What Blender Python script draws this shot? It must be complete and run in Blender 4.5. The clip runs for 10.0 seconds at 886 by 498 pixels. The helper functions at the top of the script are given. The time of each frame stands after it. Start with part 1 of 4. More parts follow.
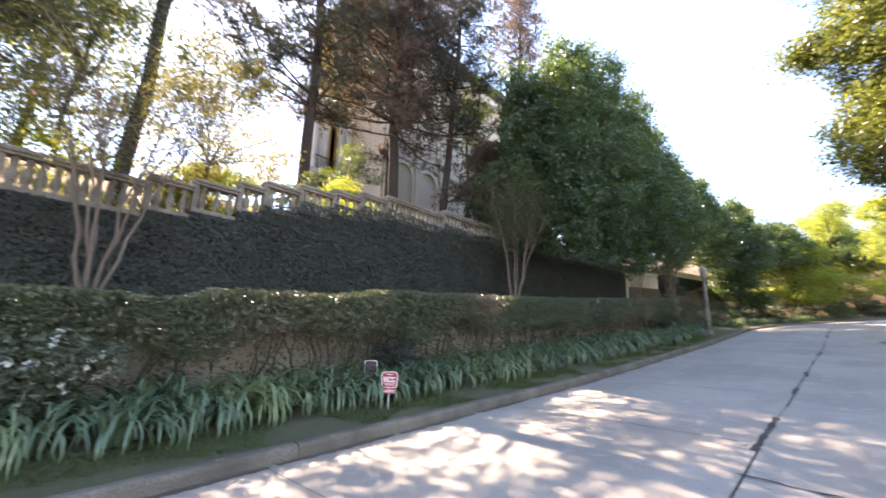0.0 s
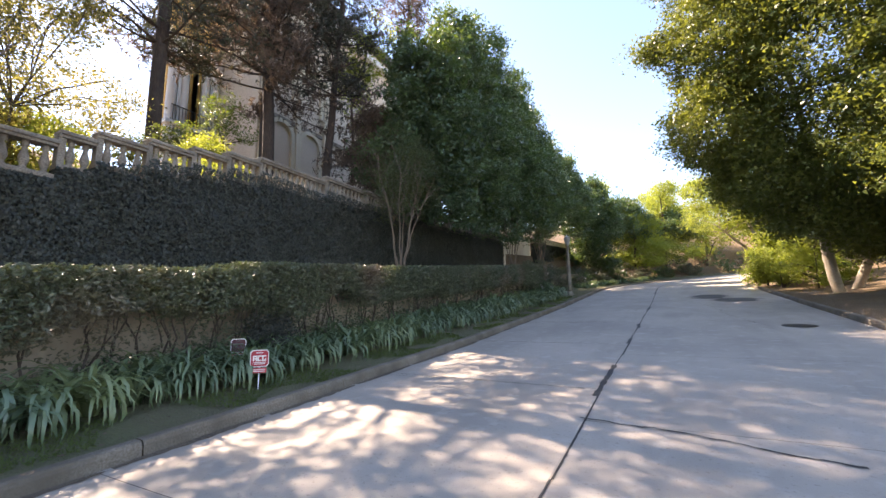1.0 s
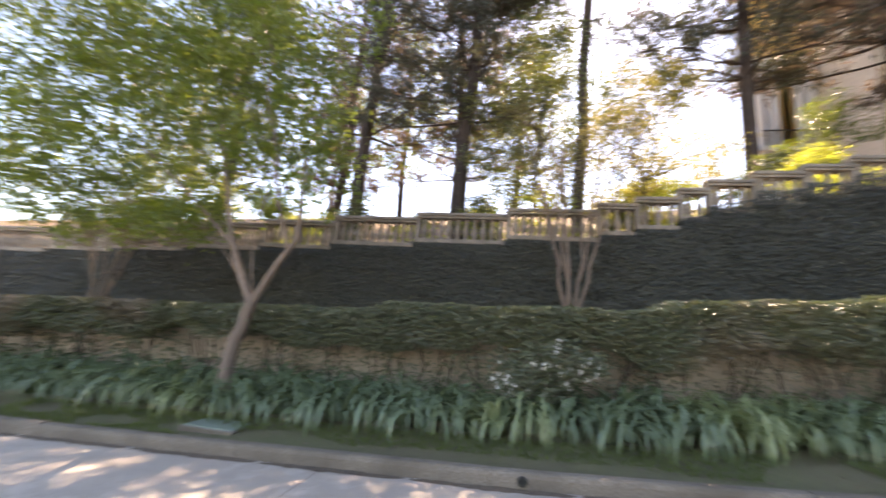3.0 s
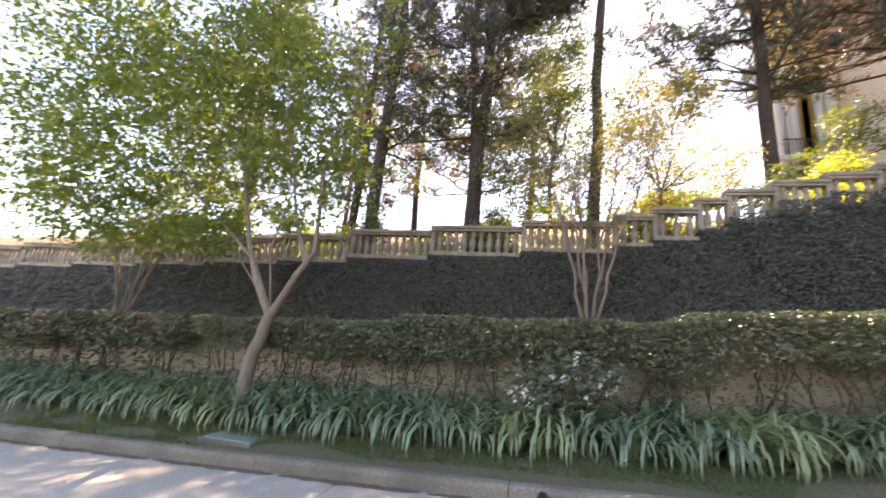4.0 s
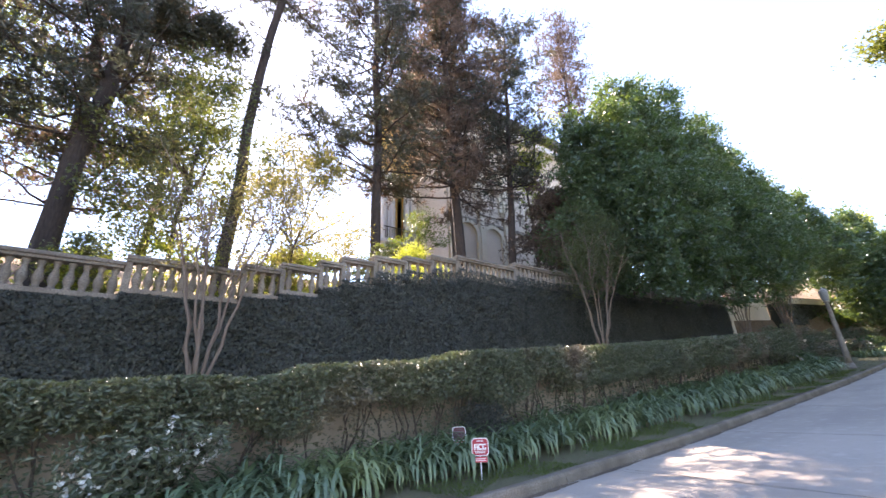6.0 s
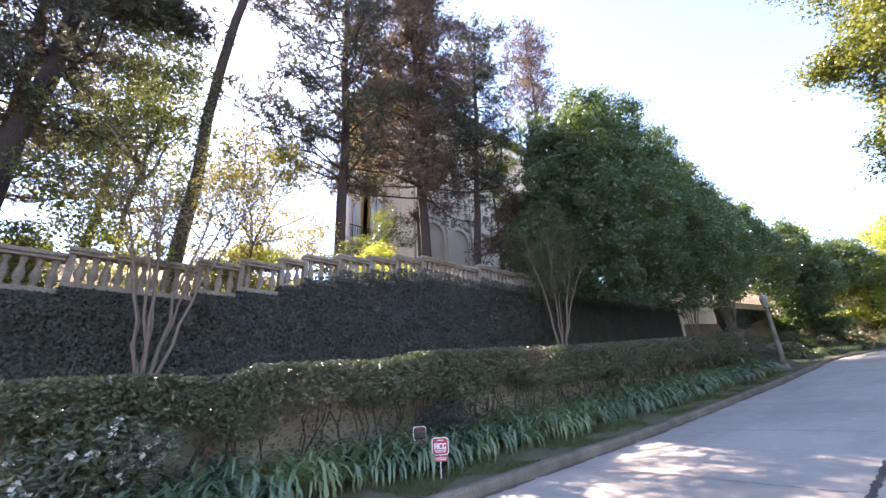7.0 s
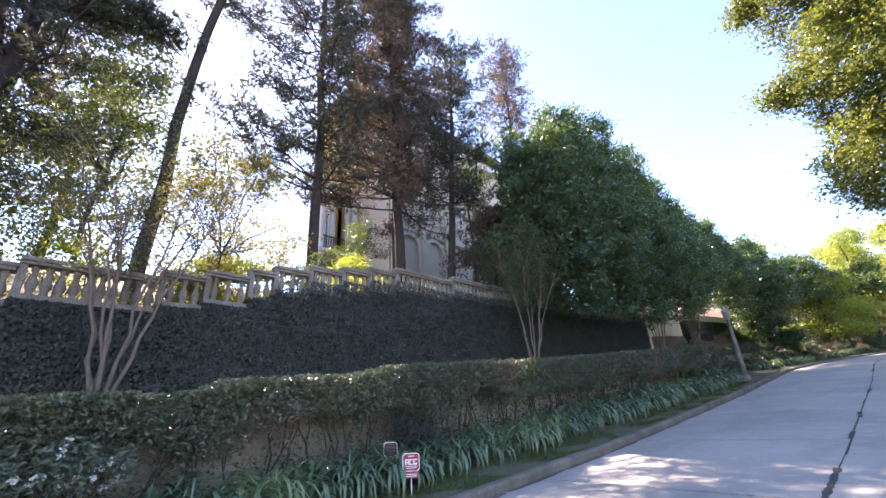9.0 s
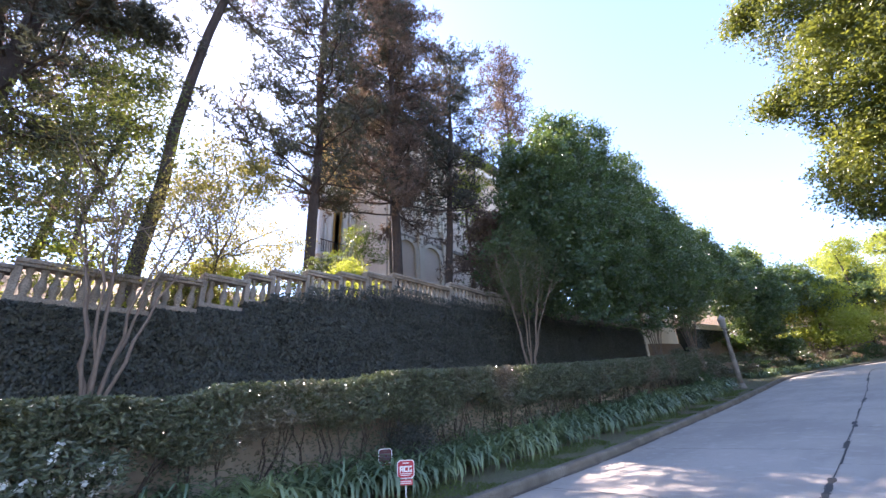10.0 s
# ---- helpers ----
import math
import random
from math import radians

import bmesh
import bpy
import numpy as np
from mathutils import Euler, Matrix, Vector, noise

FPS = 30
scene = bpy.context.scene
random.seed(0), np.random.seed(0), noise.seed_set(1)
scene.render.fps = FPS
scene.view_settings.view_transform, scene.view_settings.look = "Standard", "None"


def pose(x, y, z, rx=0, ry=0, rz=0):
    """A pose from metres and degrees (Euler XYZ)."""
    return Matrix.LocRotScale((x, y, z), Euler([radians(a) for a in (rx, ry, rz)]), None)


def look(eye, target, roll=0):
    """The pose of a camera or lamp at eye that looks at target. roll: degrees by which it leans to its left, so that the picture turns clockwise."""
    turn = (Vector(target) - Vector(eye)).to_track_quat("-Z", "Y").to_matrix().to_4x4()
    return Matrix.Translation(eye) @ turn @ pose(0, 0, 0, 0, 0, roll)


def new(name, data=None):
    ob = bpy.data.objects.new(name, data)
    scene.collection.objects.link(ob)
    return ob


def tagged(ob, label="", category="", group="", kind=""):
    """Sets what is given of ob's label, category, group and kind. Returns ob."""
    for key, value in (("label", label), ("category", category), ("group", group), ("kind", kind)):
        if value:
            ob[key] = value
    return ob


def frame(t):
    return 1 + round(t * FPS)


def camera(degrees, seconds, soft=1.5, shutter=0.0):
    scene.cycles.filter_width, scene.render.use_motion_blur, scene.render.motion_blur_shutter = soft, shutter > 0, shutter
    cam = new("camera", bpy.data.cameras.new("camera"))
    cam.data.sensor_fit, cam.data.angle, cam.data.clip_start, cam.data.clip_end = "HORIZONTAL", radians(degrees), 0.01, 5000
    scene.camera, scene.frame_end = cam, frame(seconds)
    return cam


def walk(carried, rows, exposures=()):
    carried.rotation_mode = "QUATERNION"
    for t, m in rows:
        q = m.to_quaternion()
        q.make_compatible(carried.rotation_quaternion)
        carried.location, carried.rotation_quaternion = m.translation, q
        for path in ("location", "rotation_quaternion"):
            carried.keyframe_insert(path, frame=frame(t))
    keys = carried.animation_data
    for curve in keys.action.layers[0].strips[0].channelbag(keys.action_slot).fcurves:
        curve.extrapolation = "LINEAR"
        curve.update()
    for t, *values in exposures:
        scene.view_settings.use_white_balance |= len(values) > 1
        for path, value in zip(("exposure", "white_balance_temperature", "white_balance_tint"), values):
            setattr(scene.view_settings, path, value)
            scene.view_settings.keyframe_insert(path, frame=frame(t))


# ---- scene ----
# The camera is held by someone standing in the road who pans; it stays about 1.55 m above the road.
cam = camera(94.0, 10.0, 1.5, 0.4)
# seconds, tilt, lean, heading, and where the eye is: x, y, z above the road
PATH = [
    (0, 103.05, -1.87, 43.17, -0.001, -0.042, 1.531),
    (0.5, 100.25, -1.17, 34.07, 0.005, 0.087, 1.562),
    (1, 98.79, 0.85, 28.12, 0.044, 0.161, 1.589),
    (1.5, 99.60, 3.30, 32.81, 0.040, 0.156, 1.619),
    (2, 101.95, 2.89, 50.07, -0.041, 0.096, 1.553),
    (2.5, 102.27, -0.50, 76.87, -0.100, 0.055, 1.587),
    (3, 101.00, -4.47, 100.93, -0.042, -0.040, 1.575),
    (3.2, 100.80, -5.14, 107.07, -0.016, -0.060, 1.553),
    (4.3, 105.75, -3.14, 96.37, -0.027, -0.060, 1.535),
    (4.5, 107.24, -2.23, 87.50, -0.020, -0.080, 1.515),
    (5, 109.94, -0.11, 66.19, -0.061, -0.064, 1.508),
    (5.5, 110.71, 1.26, 58.25, -0.030, -0.028, 1.532),
    (6, 110.91, 2.01, 54.58, -0.011, -0.028, 1.547),
    (7.5, 111.02, 2.39, 48.14, 0.015, -0.016, 1.521),
    (8, 111.55, 2.61, 47.15, 0.025, -0.010, 1.536),
    (8.5, 112.02, 2.87, 46.70, 0.028, -0.018, 1.537),
    (9, 112.32, 3.05, 46.24, 0.045, -0.018, 1.539),
    (9.5, 112.78, 2.96, 45.98, 0.042, -0.026, 1.549),
    (10, 113.00, 2.66, 45.70, 0.058, -0.021, 1.550),
]
walk(cam, [(t, pose(x, y, z, rx, ry, rz)) for t, rx, ry, rz, x, y, z in PATH], [(0.0, 2.75, 7300, 22), (0.5, 2.5, 7200, 22), (1.0, 2.3, 7200, 22), (2.0, 2.3, 6900, 22), (2.5, 2.4, 7500, 24), (3.0, 2.8, 8400, 26), (4.5, 3.0, 8200, 26), (5.0, 3.0, 7200, 24), (6.0, 2.8, 6800, 25), (7.5, 2.65, 6500, 26), (10.0, 2.5, 6150, 27)])

# ---- light ----
SUN_AZ, SUN_EL = radians(-80.7), radians(44.9)
world = bpy.data.worlds.new("world")
scene.world = world
world.use_nodes = True
wn = world.node_tree.nodes
sky = wn.new("ShaderNodeTexSky")
sky.sky_type = "NISHITA"
sky.sun_disc = False
sky.sun_elevation, sky.sun_rotation = SUN_EL, SUN_AZ
sky.air_density, sky.dust_density, sky.ozone_density = 1.0, 0.15, 1.3
wn["Background"].inputs["Strength"].default_value = 0.108
world.node_tree.links.new(sky.outputs[0], wn["Background"].inputs[0])
to_sun = Vector((math.sin(SUN_AZ) * math.cos(SUN_EL), math.cos(SUN_AZ) * math.cos(SUN_EL), math.sin(SUN_EL)))
sun = new("sun", bpy.data.lights.new("sun", "SUN"))
sun.data.energy, sun.data.angle, sun.data.color = 5.0, radians(0.53), (1.0, 0.88, 0.72)
sun.matrix_world = look(to_sun * 100, (0, 0, 0))


# ---- materials ----
def nodes_of(name):
    m = bpy.data.materials.new(name)
    m.use_nodes = True
    nt = m.node_tree
    return m, nt, nt.nodes["Principled BSDF"], nt.nodes["Material Output"]


def mixed(nt, a, b, fac):
    n = nt.nodes.new("ShaderNodeMix")
    n.data_type = "RGBA"
    for sock, v in ((6, a), (7, b)):
        if isinstance(v, tuple):
            n.inputs[sock].default_value = (*v, 1)
        else:
            nt.links.new(v, n.inputs[sock])
    if isinstance(fac, float):
        n.inputs[0].default_value = fac
    else:
        nt.links.new(fac, n.inputs[0])
    return n.outputs[2]


def noise_fac(nt, scale, lo, hi, detail=6.0, stretch=None):
    co = nt.nodes.new("ShaderNodeNewGeometry").outputs["Position"]
    if stretch:
        mp = nt.nodes.new("ShaderNodeMapping")
        mp.inputs["Scale"].default_value = stretch
        nt.links.new(co, mp.inputs[0])
        co = mp.outputs[0]
    n = nt.nodes.new("ShaderNodeTexNoise")
    n.inputs["Scale"].default_value, n.inputs["Detail"].default_value = scale, detail
    nt.links.new(co, n.inputs["Vector"])
    r = nt.nodes.new("ShaderNodeMapRange")
    r.inputs[1].default_value, r.inputs[2].default_value = lo, hi
    nt.links.new(n.outputs[0], r.inputs[0])
    return r.outputs[0]


def surface(name, c1, c2, big=0.6, fine=40.0, c3=None, rough=0.85, bump=0.3, depth=0.01, stretch=None, metal=0.0):
    """A rough surface: two colours by large stains, a third by fine grain, with relief."""
    m, nt, p, out = nodes_of(name)
    col = mixed(nt, c1, c2, noise_fac(nt, big, 0.35, 0.65, stretch=stretch))
    f = noise_fac(nt, fine, 0.3, 0.75, 8.0, stretch)
    col = mixed(nt, col, c3 or tuple(0.6 * v for v in c1), f)
    nt.links.new(col, p.inputs["Base Color"])
    p.inputs["Roughness"].default_value, p.inputs["Metallic"].default_value = rough, metal
    b = nt.nodes.new("ShaderNodeBump")
    b.inputs["Strength"].default_value, b.inputs["Distance"].default_value = bump, depth
    nt.links.new(f, b.inputs["Height"])
    nt.links.new(b.outputs[0], p.inputs["Normal"])
    return m


def leafy(name, c1, c2, glow, trans=0.35, rough=0.45, c3=None, third=0.0):
    """Leaves: colours spread leaf by leaf, some light passing through."""
    m, nt, p, out = nodes_of(name)
    geo = nt.nodes.new("ShaderNodeNewGeometry")
    col = mixed(nt, c1, c2, geo.outputs["Random Per Island"])
    if c3:
        f = noise_fac(nt, 0.5, 0.62 - third, 0.78 - third, 3.0)
        col = mixed(nt, col, c3, f)
    nt.links.new(col, p.inputs["Base Color"])
    p.inputs["Roughness"].default_value = rough
    t = nt.nodes.new("ShaderNodeBsdfTranslucent")
    tc = mixed(nt, glow, tuple(0.55 * v for v in glow), geo.outputs["Random Per Island"])
    if c3:
        tc = mixed(nt, tc, tuple(min(1.0, 2.2 * v) for v in c3), f)
    nt.links.new(tc, t.inputs[0])
    mx = nt.nodes.new("ShaderNodeMixShader")
    mx.inputs[0].default_value = trans
    nt.links.new(p.outputs[0], mx.inputs[1])
    nt.links.new(t.outputs[0], mx.inputs[2])
    nt.links.new(mx.outputs[0], out.inputs[0])
    return m


def road_surface():
    """Old concrete: broad grey stains, streaks along the lane, speckled aggregate."""
    m, nt, p, out = nodes_of("road_concrete")
    col = mixed(nt, (0.42, 0.37, 0.31), (0.33, 0.29, 0.245), noise_fac(nt, 0.45, 0.35, 0.65))
    col = mixed(nt, col, (0.30, 0.265, 0.225), noise_fac(nt, 1.6, 0.50, 0.80, 8.0, (1, 0.15, 1)))
    col = mixed(nt, col, (0.50, 0.45, 0.39), noise_fac(nt, 4.0, 0.55, 0.85, 10.0))
    fine = noise_fac(nt, 90.0, 0.40, 0.75, 4.0)
    col = mixed(nt, col, (0.22, 0.195, 0.165), noise_fac(nt, 28.0, 0.60, 0.78, 6.0))
    nt.links.new(col, p.inputs["Base Color"])
    p.inputs["Roughness"].default_value = 0.75
    b = nt.nodes.new("ShaderNodeBump")
    b.inputs["Strength"].default_value, b.inputs["Distance"].default_value = 0.35, 0.004
    nt.links.new(fine, b.inputs["Height"])
    nt.links.new(b.outputs[0], p.inputs["Normal"])
    return m


M_ROAD = road_surface()
M_TAR = surface("tar", (0.035, 0.033, 0.03), (0.06, 0.055, 0.05), 3.0, 60.0, rough=0.75)
M_PATCH = surface("asphalt_patch", (0.10, 0.095, 0.09), (0.14, 0.13, 0.12), 2.0, 70.0, rough=0.9)
M_KERB = surface("kerb_concrete", (0.27, 0.23, 0.18), (0.12, 0.10, 0.075), 1.6, 45.0, (0.12, 0.10, 0.07), 0.9, 0.4, 0.008)
M_SOIL = surface("soil", (0.12, 0.09, 0.062), (0.07, 0.053, 0.038), 1.5, 25.0, (0.17, 0.13, 0.09), 0.95, 0.8, 0.03)
M_MOSS = surface("turf", (0.095, 0.10, 0.045), (0.115, 0.09, 0.06), 0.9, 30.0, (0.13, 0.135, 0.06), 0.95, 0.8, 0.03)
M_LITTER = surface("leaf_litter", (0.14, 0.09, 0.05), (0.08, 0.055, 0.035), 0.8, 18.0, (0.22, 0.15, 0.08), 0.95, 0.9, 0.04)
M_STUCCO = surface("stained_stucco", (0.52, 0.44, 0.33), (0.30, 0.245, 0.18), 1.1, 14.0, (0.38, 0.31, 0.23), 0.9, 0.3, 0.01, stretch=(1, 1, 0.35))
M_STONE = surface("cast_stone", (0.40, 0.35, 0.28), (0.22, 0.19, 0.15), 2.2, 30.0, (0.14, 0.12, 0.095), 0.85, 0.35, 0.006)
M_CREAM = surface("cream_stucco", (0.72, 0.64, 0.48), (0.60, 0.52, 0.38), 0.8, 30.0, (0.50, 0.44, 0.33), 0.9, 0.2, 0.005)
M_HOUSE = surface("house_render", (0.72, 0.61, 0.48), (0.58, 0.49, 0.38), 0.4, 12.0, (0.50, 0.42, 0.32), 0.9, 0.2, 0.01)
M_WHITE = surface("white_paint", (0.80, 0.80, 0.78), (0.72, 0.72, 0.70), 0.8, 20.0, (0.68, 0.68, 0.66), 0.7, 0.1)
M_OCHRE = surface("ochre_render", (0.82, 0.50, 0.15), (0.74, 0.44, 0.12), 0.7, 20.0, (0.70, 0.42, 0.12), 0.85, 0.15)
# Ivy backing: the shade between leaves is put into its near-black colour.
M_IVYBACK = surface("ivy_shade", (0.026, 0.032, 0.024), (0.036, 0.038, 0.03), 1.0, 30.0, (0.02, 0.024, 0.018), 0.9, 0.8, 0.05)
M_BARK_PINE = surface("pine_bark", (0.085, 0.062, 0.05), (0.05, 0.038, 0.032), 2.0, 22.0, (0.03, 0.024, 0.02), 0.95, 0.9, 0.03, stretch=(1, 1, 0.25))
M_BARK_SMOOTH = surface("smooth_bark", (0.26, 0.20, 0.15), (0.16, 0.12, 0.09), 3.0, 25.0, (0.14, 0.105, 0.08), 0.8, 0.4, 0.01, stretch=(1, 1, 0.3))
M_BARK_TWIG = surface("twig_bark", (0.10, 0.075, 0.055), (0.065, 0.05, 0.038), 3.0, 25.0, rough=0.9)
M_BARK_PALE = surface("pale_bark", (0.52, 0.46, 0.37), (0.36, 0.30, 0.23), 2.5, 25.0, (0.25, 0.2, 0.15), 0.85, 0.4, 0.01)
M_METAL = surface("weathered_metal", (0.42, 0.43, 0.41), (0.33, 0.335, 0.32), 2.0, 40.0, rough=0.55, metal=0.2)
M_COVER = surface("cover_green", (0.22, 0.28, 0.22), (0.17, 0.22, 0.18), 2.0, 40.0, rough=0.7)
M_SIGN_RED = surface("sign_red", (0.42, 0.018, 0.035), (0.36, 0.015, 0.03), 5.0, 60.0, (0.33, 0.015, 0.03), 0.45, 0.02)
# Red of the second sign, its shade put into the colour.
M_SIGN_SHADED = surface("sign_shaded_red", (0.10, 0.012, 0.018), (0.07, 0.012, 0.015), 5.0, 60.0, (0.05, 0.01, 0.012), 0.6, 0.02)
M_SIGN_PINK = surface("sign_faded_red", (0.62, 0.07, 0.09), (0.55, 0.06, 0.08), 5.0, 60.0, (0.5, 0.06, 0.07), 0.45, 0.02)
M_SIGN_WHITE = surface("sign_white", (0.82, 0.80, 0.78), (0.76, 0.74, 0.72), 5.0, 60.0, (0.7, 0.68, 0.66), 0.45, 0.02)
M_IRON = surface("cast_iron", (0.05, 0.045, 0.04), (0.08, 0.07, 0.06), 4.0, 50.0, rough=0.65, metal=0.5)
M_GREY_ROOF = surface("grey_roof", (0.2, 0.19, 0.18), (0.15, 0.145, 0.14), 1.0, 20.0, rough=0.8)

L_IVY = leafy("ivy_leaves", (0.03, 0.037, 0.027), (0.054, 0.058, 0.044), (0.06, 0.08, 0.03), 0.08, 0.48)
L_HEDGE = leafy("hedge_leaves", (0.072, 0.096, 0.054), (0.145, 0.16, 0.10), (0.18, 0.22, 0.06), 0.2, 0.33, (0.20, 0.155, 0.11), 0.08)
L_LILY = leafy("strap_leaves", (0.095, 0.155, 0.10), (0.20, 0.27, 0.16), (0.24, 0.34, 0.09), 0.2, 0.22, (0.23, 0.28, 0.13), 0.12)
L_FICUS = leafy("ficus_leaves", (0.03, 0.066, 0.044), (0.078, 0.13, 0.075), (0.26, 0.38, 0.05), 0.28, 0.33)
L_PINE = leafy("pine_needles", (0.04, 0.052, 0.04), (0.065, 0.072, 0.05), (0.12, 0.13, 0.07), 0.25, 0.5, (0.12, 0.08, 0.05), 0.06)
L_DEAD = leafy("dry_needles", (0.15, 0.11, 0.085), (0.095, 0.075, 0.06), (0.28, 0.19, 0.12), 0.3, 0.7)
L_YELLOW = leafy("backlit_leaves", (0.10, 0.16, 0.03), (0.20, 0.24, 0.045), (0.60, 0.66, 0.08), 0.45, 0.5)
L_MYRTLE = leafy("myrtle_leaves", (0.07, 0.075, 0.04), (0.11, 0.095, 0.05), (0.30, 0.28, 0.08), 0.4, 0.55)
L_AUTUMN = leafy("autumn_leaves", (0.10, 0.105, 0.035), (0.15, 0.13, 0.045), (0.46, 0.42, 0.10), 0.45, 0.55)
L_OAK = leafy("oak_leaves", (0.05, 0.08, 0.02), (0.14, 0.165, 0.035), (0.42, 0.46, 0.06), 0.28, 0.38, (0.19, 0.145, 0.045), -0.06)
L_GREEN = leafy("young_leaves", (0.045, 0.08, 0.025), (0.085, 0.12, 0.035), (0.30, 0.38, 0.04), 0.32, 0.45)
L_VERGE = leafy("verge_tree_leaves", (0.05, 0.09, 0.028), (0.11, 0.15, 0.042), (0.40, 0.50, 0.055), 0.36, 0.42)
L_GARDEN = leafy("garden_leaves", (0.042, 0.058, 0.028), (0.08, 0.095, 0.04), (0.22, 0.27, 0.035), 0.28, 0.4)
L_WHITE = leafy("white_petals", (0.8, 0.8, 0.76), (0.7, 0.7, 0.62), (0.8, 0.8, 0.7), 0.2, 0.6)
L_GRASS = leafy("dry_grass", (0.24, 0.20, 0.06), (0.32, 0.25, 0.08), (0.60, 0.50, 0.12), 0.4, 0.6)


# ---- mesh helpers ----
def mesh_from(name, verts, faces, smooth=False):
    me = bpy.data.meshes.new(name)
    v = np.asarray(verts, dtype=np.float32).reshape(-1, 3)
    f = np.asarray(faces, dtype=np.int32)
    k = f.shape[1]
    me.vertices.add(len(v))
    me.vertices.foreach_set("co", v.ravel())
    me.loops.add(f.size)
    me.loops.foreach_set("vertex_index", f.ravel())
    me.polygons.add(len(f))
    me.polygons.foreach_set("loop_start", np.arange(0, f.size, k, dtype=np.int32))
    me.polygons.foreach_set("loop_total", np.full(len(f), k, dtype=np.int32))
    me.polygons.foreach_set("use_smooth", np.full(len(f), smooth))
    me.update(calc_edges=True)
    return me


def part_mesh(name, me, material, parent=None, label=""):
    if not me.materials:
        me.materials.append(material)
    ob = new(name, me)
    if parent is not None:
        ob.parent = parent
    return tagged(ob, label)


def part(name, bm, material, parent=None, label=""):
    me = bpy.data.meshes.new(name)
    bm.normal_update()
    bm.to_mesh(me)
    bm.free()
    return part_mesh(name, me, material, parent, label)


def thing(name, at, label, category, group="", kind=""):
    ob = new(name)
    ob.location = at
    ob.empty_display_size = 0.2
    return tagged(ob, label, category, group, kind)


def box_bm(x0, x1, y0, y1, z0, z1, bevel=0.0, bm=None):
    own = bmesh.new()
    bmesh.ops.create_cube(own, size=1.0)
    for v in own.verts:
        v.co = Vector((x0 + (v.co.x + 0.5) * (x1 - x0), y0 + (v.co.y + 0.5) * (y1 - y0), z0 + (v.co.z + 0.5) * (z1 - z0)))
    if bevel:
        bmesh.ops.bevel(own, geom=own.edges[:], offset=bevel, segments=2, affect="EDGES", profile=0.5)
    if bm is None:
        return own
    tmp = bpy.data.meshes.new("tmp")
    own.to_mesh(tmp)
    own.free()
    bm.from_mesh(tmp)
    bpy.data.meshes.remove(tmp)
    return bm


def lathe_bm(profile, sides=12):
    bm = bmesh.new()
    rings = []
    for r, z in profile:
        rings.append([bm.verts.new((r * math.cos(2 * math.pi * i / sides), r * math.sin(2 * math.pi * i / sides), z)) for i in range(sides)])
    for a, b in zip(rings, rings[1:]):
        for i in range(sides):
            f = bm.faces.new((a[i], a[(i + 1) % sides], b[(i + 1) % sides], b[i]))
            f.smooth = True
    bm.faces.new(rings[0][::-1])
    bm.faces.new(rings[-1])
    return bm


class Wood:
    """Collects tapered round limbs into one mesh."""

    def __init__(self):
        self.v, self.f, self.n = [], [], 0

    def limb(self, pts, r0, r1, sides=7):
        pts = [Vector(p) for p in pts]
        n = len(pts)
        for i, p in enumerate(pts):
            d = (pts[min(i + 1, n - 1)] - pts[max(i - 1, 0)]).normalized()
            a = d.cross(Vector((0.31, 0.87, 0.38))).normalized()
            b = d.cross(a)
            r = r0 + (r1 - r0) * i / (n - 1)
            for k in range(sides):
                t = 2 * math.pi * k / sides
                self.v.append(p + (a * math.cos(t) + b * math.sin(t)) * r * (1 + 0.08 * math.sin(3 * t + i)))
        for i in range(n - 1):
            for k in range(sides):
                o = self.n + i * sides
                self.f.append((o + k, o + (k + 1) % sides, o + sides + (k + 1) % sides, o + sides + k))
        self.n += n * sides
        return self

    def mesh(self, name):
        return mesh_from(name, [tuple(p) for p in self.v], self.f, True)


def bent(a, b, rng, wobble=0.06, n=6, sag=0.0):
    """A wavering line of points from a to b."""
    a, b = Vector(a), Vector(b)
    length = (b - a).length
    out = []
    for i in range(n + 1):
        t = i / n
        w = wobble * length * math.sin(math.pi * t)
        p = a.lerp(b, t) + Vector((rng.uniform(-w, w), rng.uniform(-w, w), rng.uniform(-w, w) * 0.4))
        p.z += sag * length * math.sin(math.pi * t)
        out.append(p)
    return out


def leaf_arrays(centres, size, rng, aspect=0.45, up=0.3, droop=0.0, fold=0.15):
    """Folded four-cornered leaves with random turns; returns vertices and faces."""
    n = len(centres)
    d = rng.normal(size=(n, 3))
    d[:, 2] = d[:, 2] * 0.7 - droop
    d /= np.linalg.norm(d, axis=1)[:, None]
    side = np.cross(d, rng.normal(size=(n, 3)) + np.array([0, 0, up]) * 2)
    side /= np.linalg.norm(side, axis=1)[:, None] + 1e-9
    nor = np.cross(d, side)
    s = (size * rng.uniform(0.6, 1.35, size=n))[:, None]
    c = np.asarray(centres)
    v = np.empty((n, 4, 3))
    v[:, 0] = c - d * s * 0.5
    v[:, 1] = c + side * s * aspect * 0.5 + nor * s * fold
    v[:, 2] = c + d * s * 0.5
    v[:, 3] = c - side * s * aspect * 0.5 + nor * s * fold
    if size > 0.165:
        v = v[:, 1:] - (d * s * 0.25)[:, None, :] * np.array([1, 0, 1])[None, :, None]
        return v.reshape(-1, 3), np.arange(3 * n).reshape(n, 3)
    return v.reshape(-1, 3), np.arange(4 * n).reshape(n, 4)


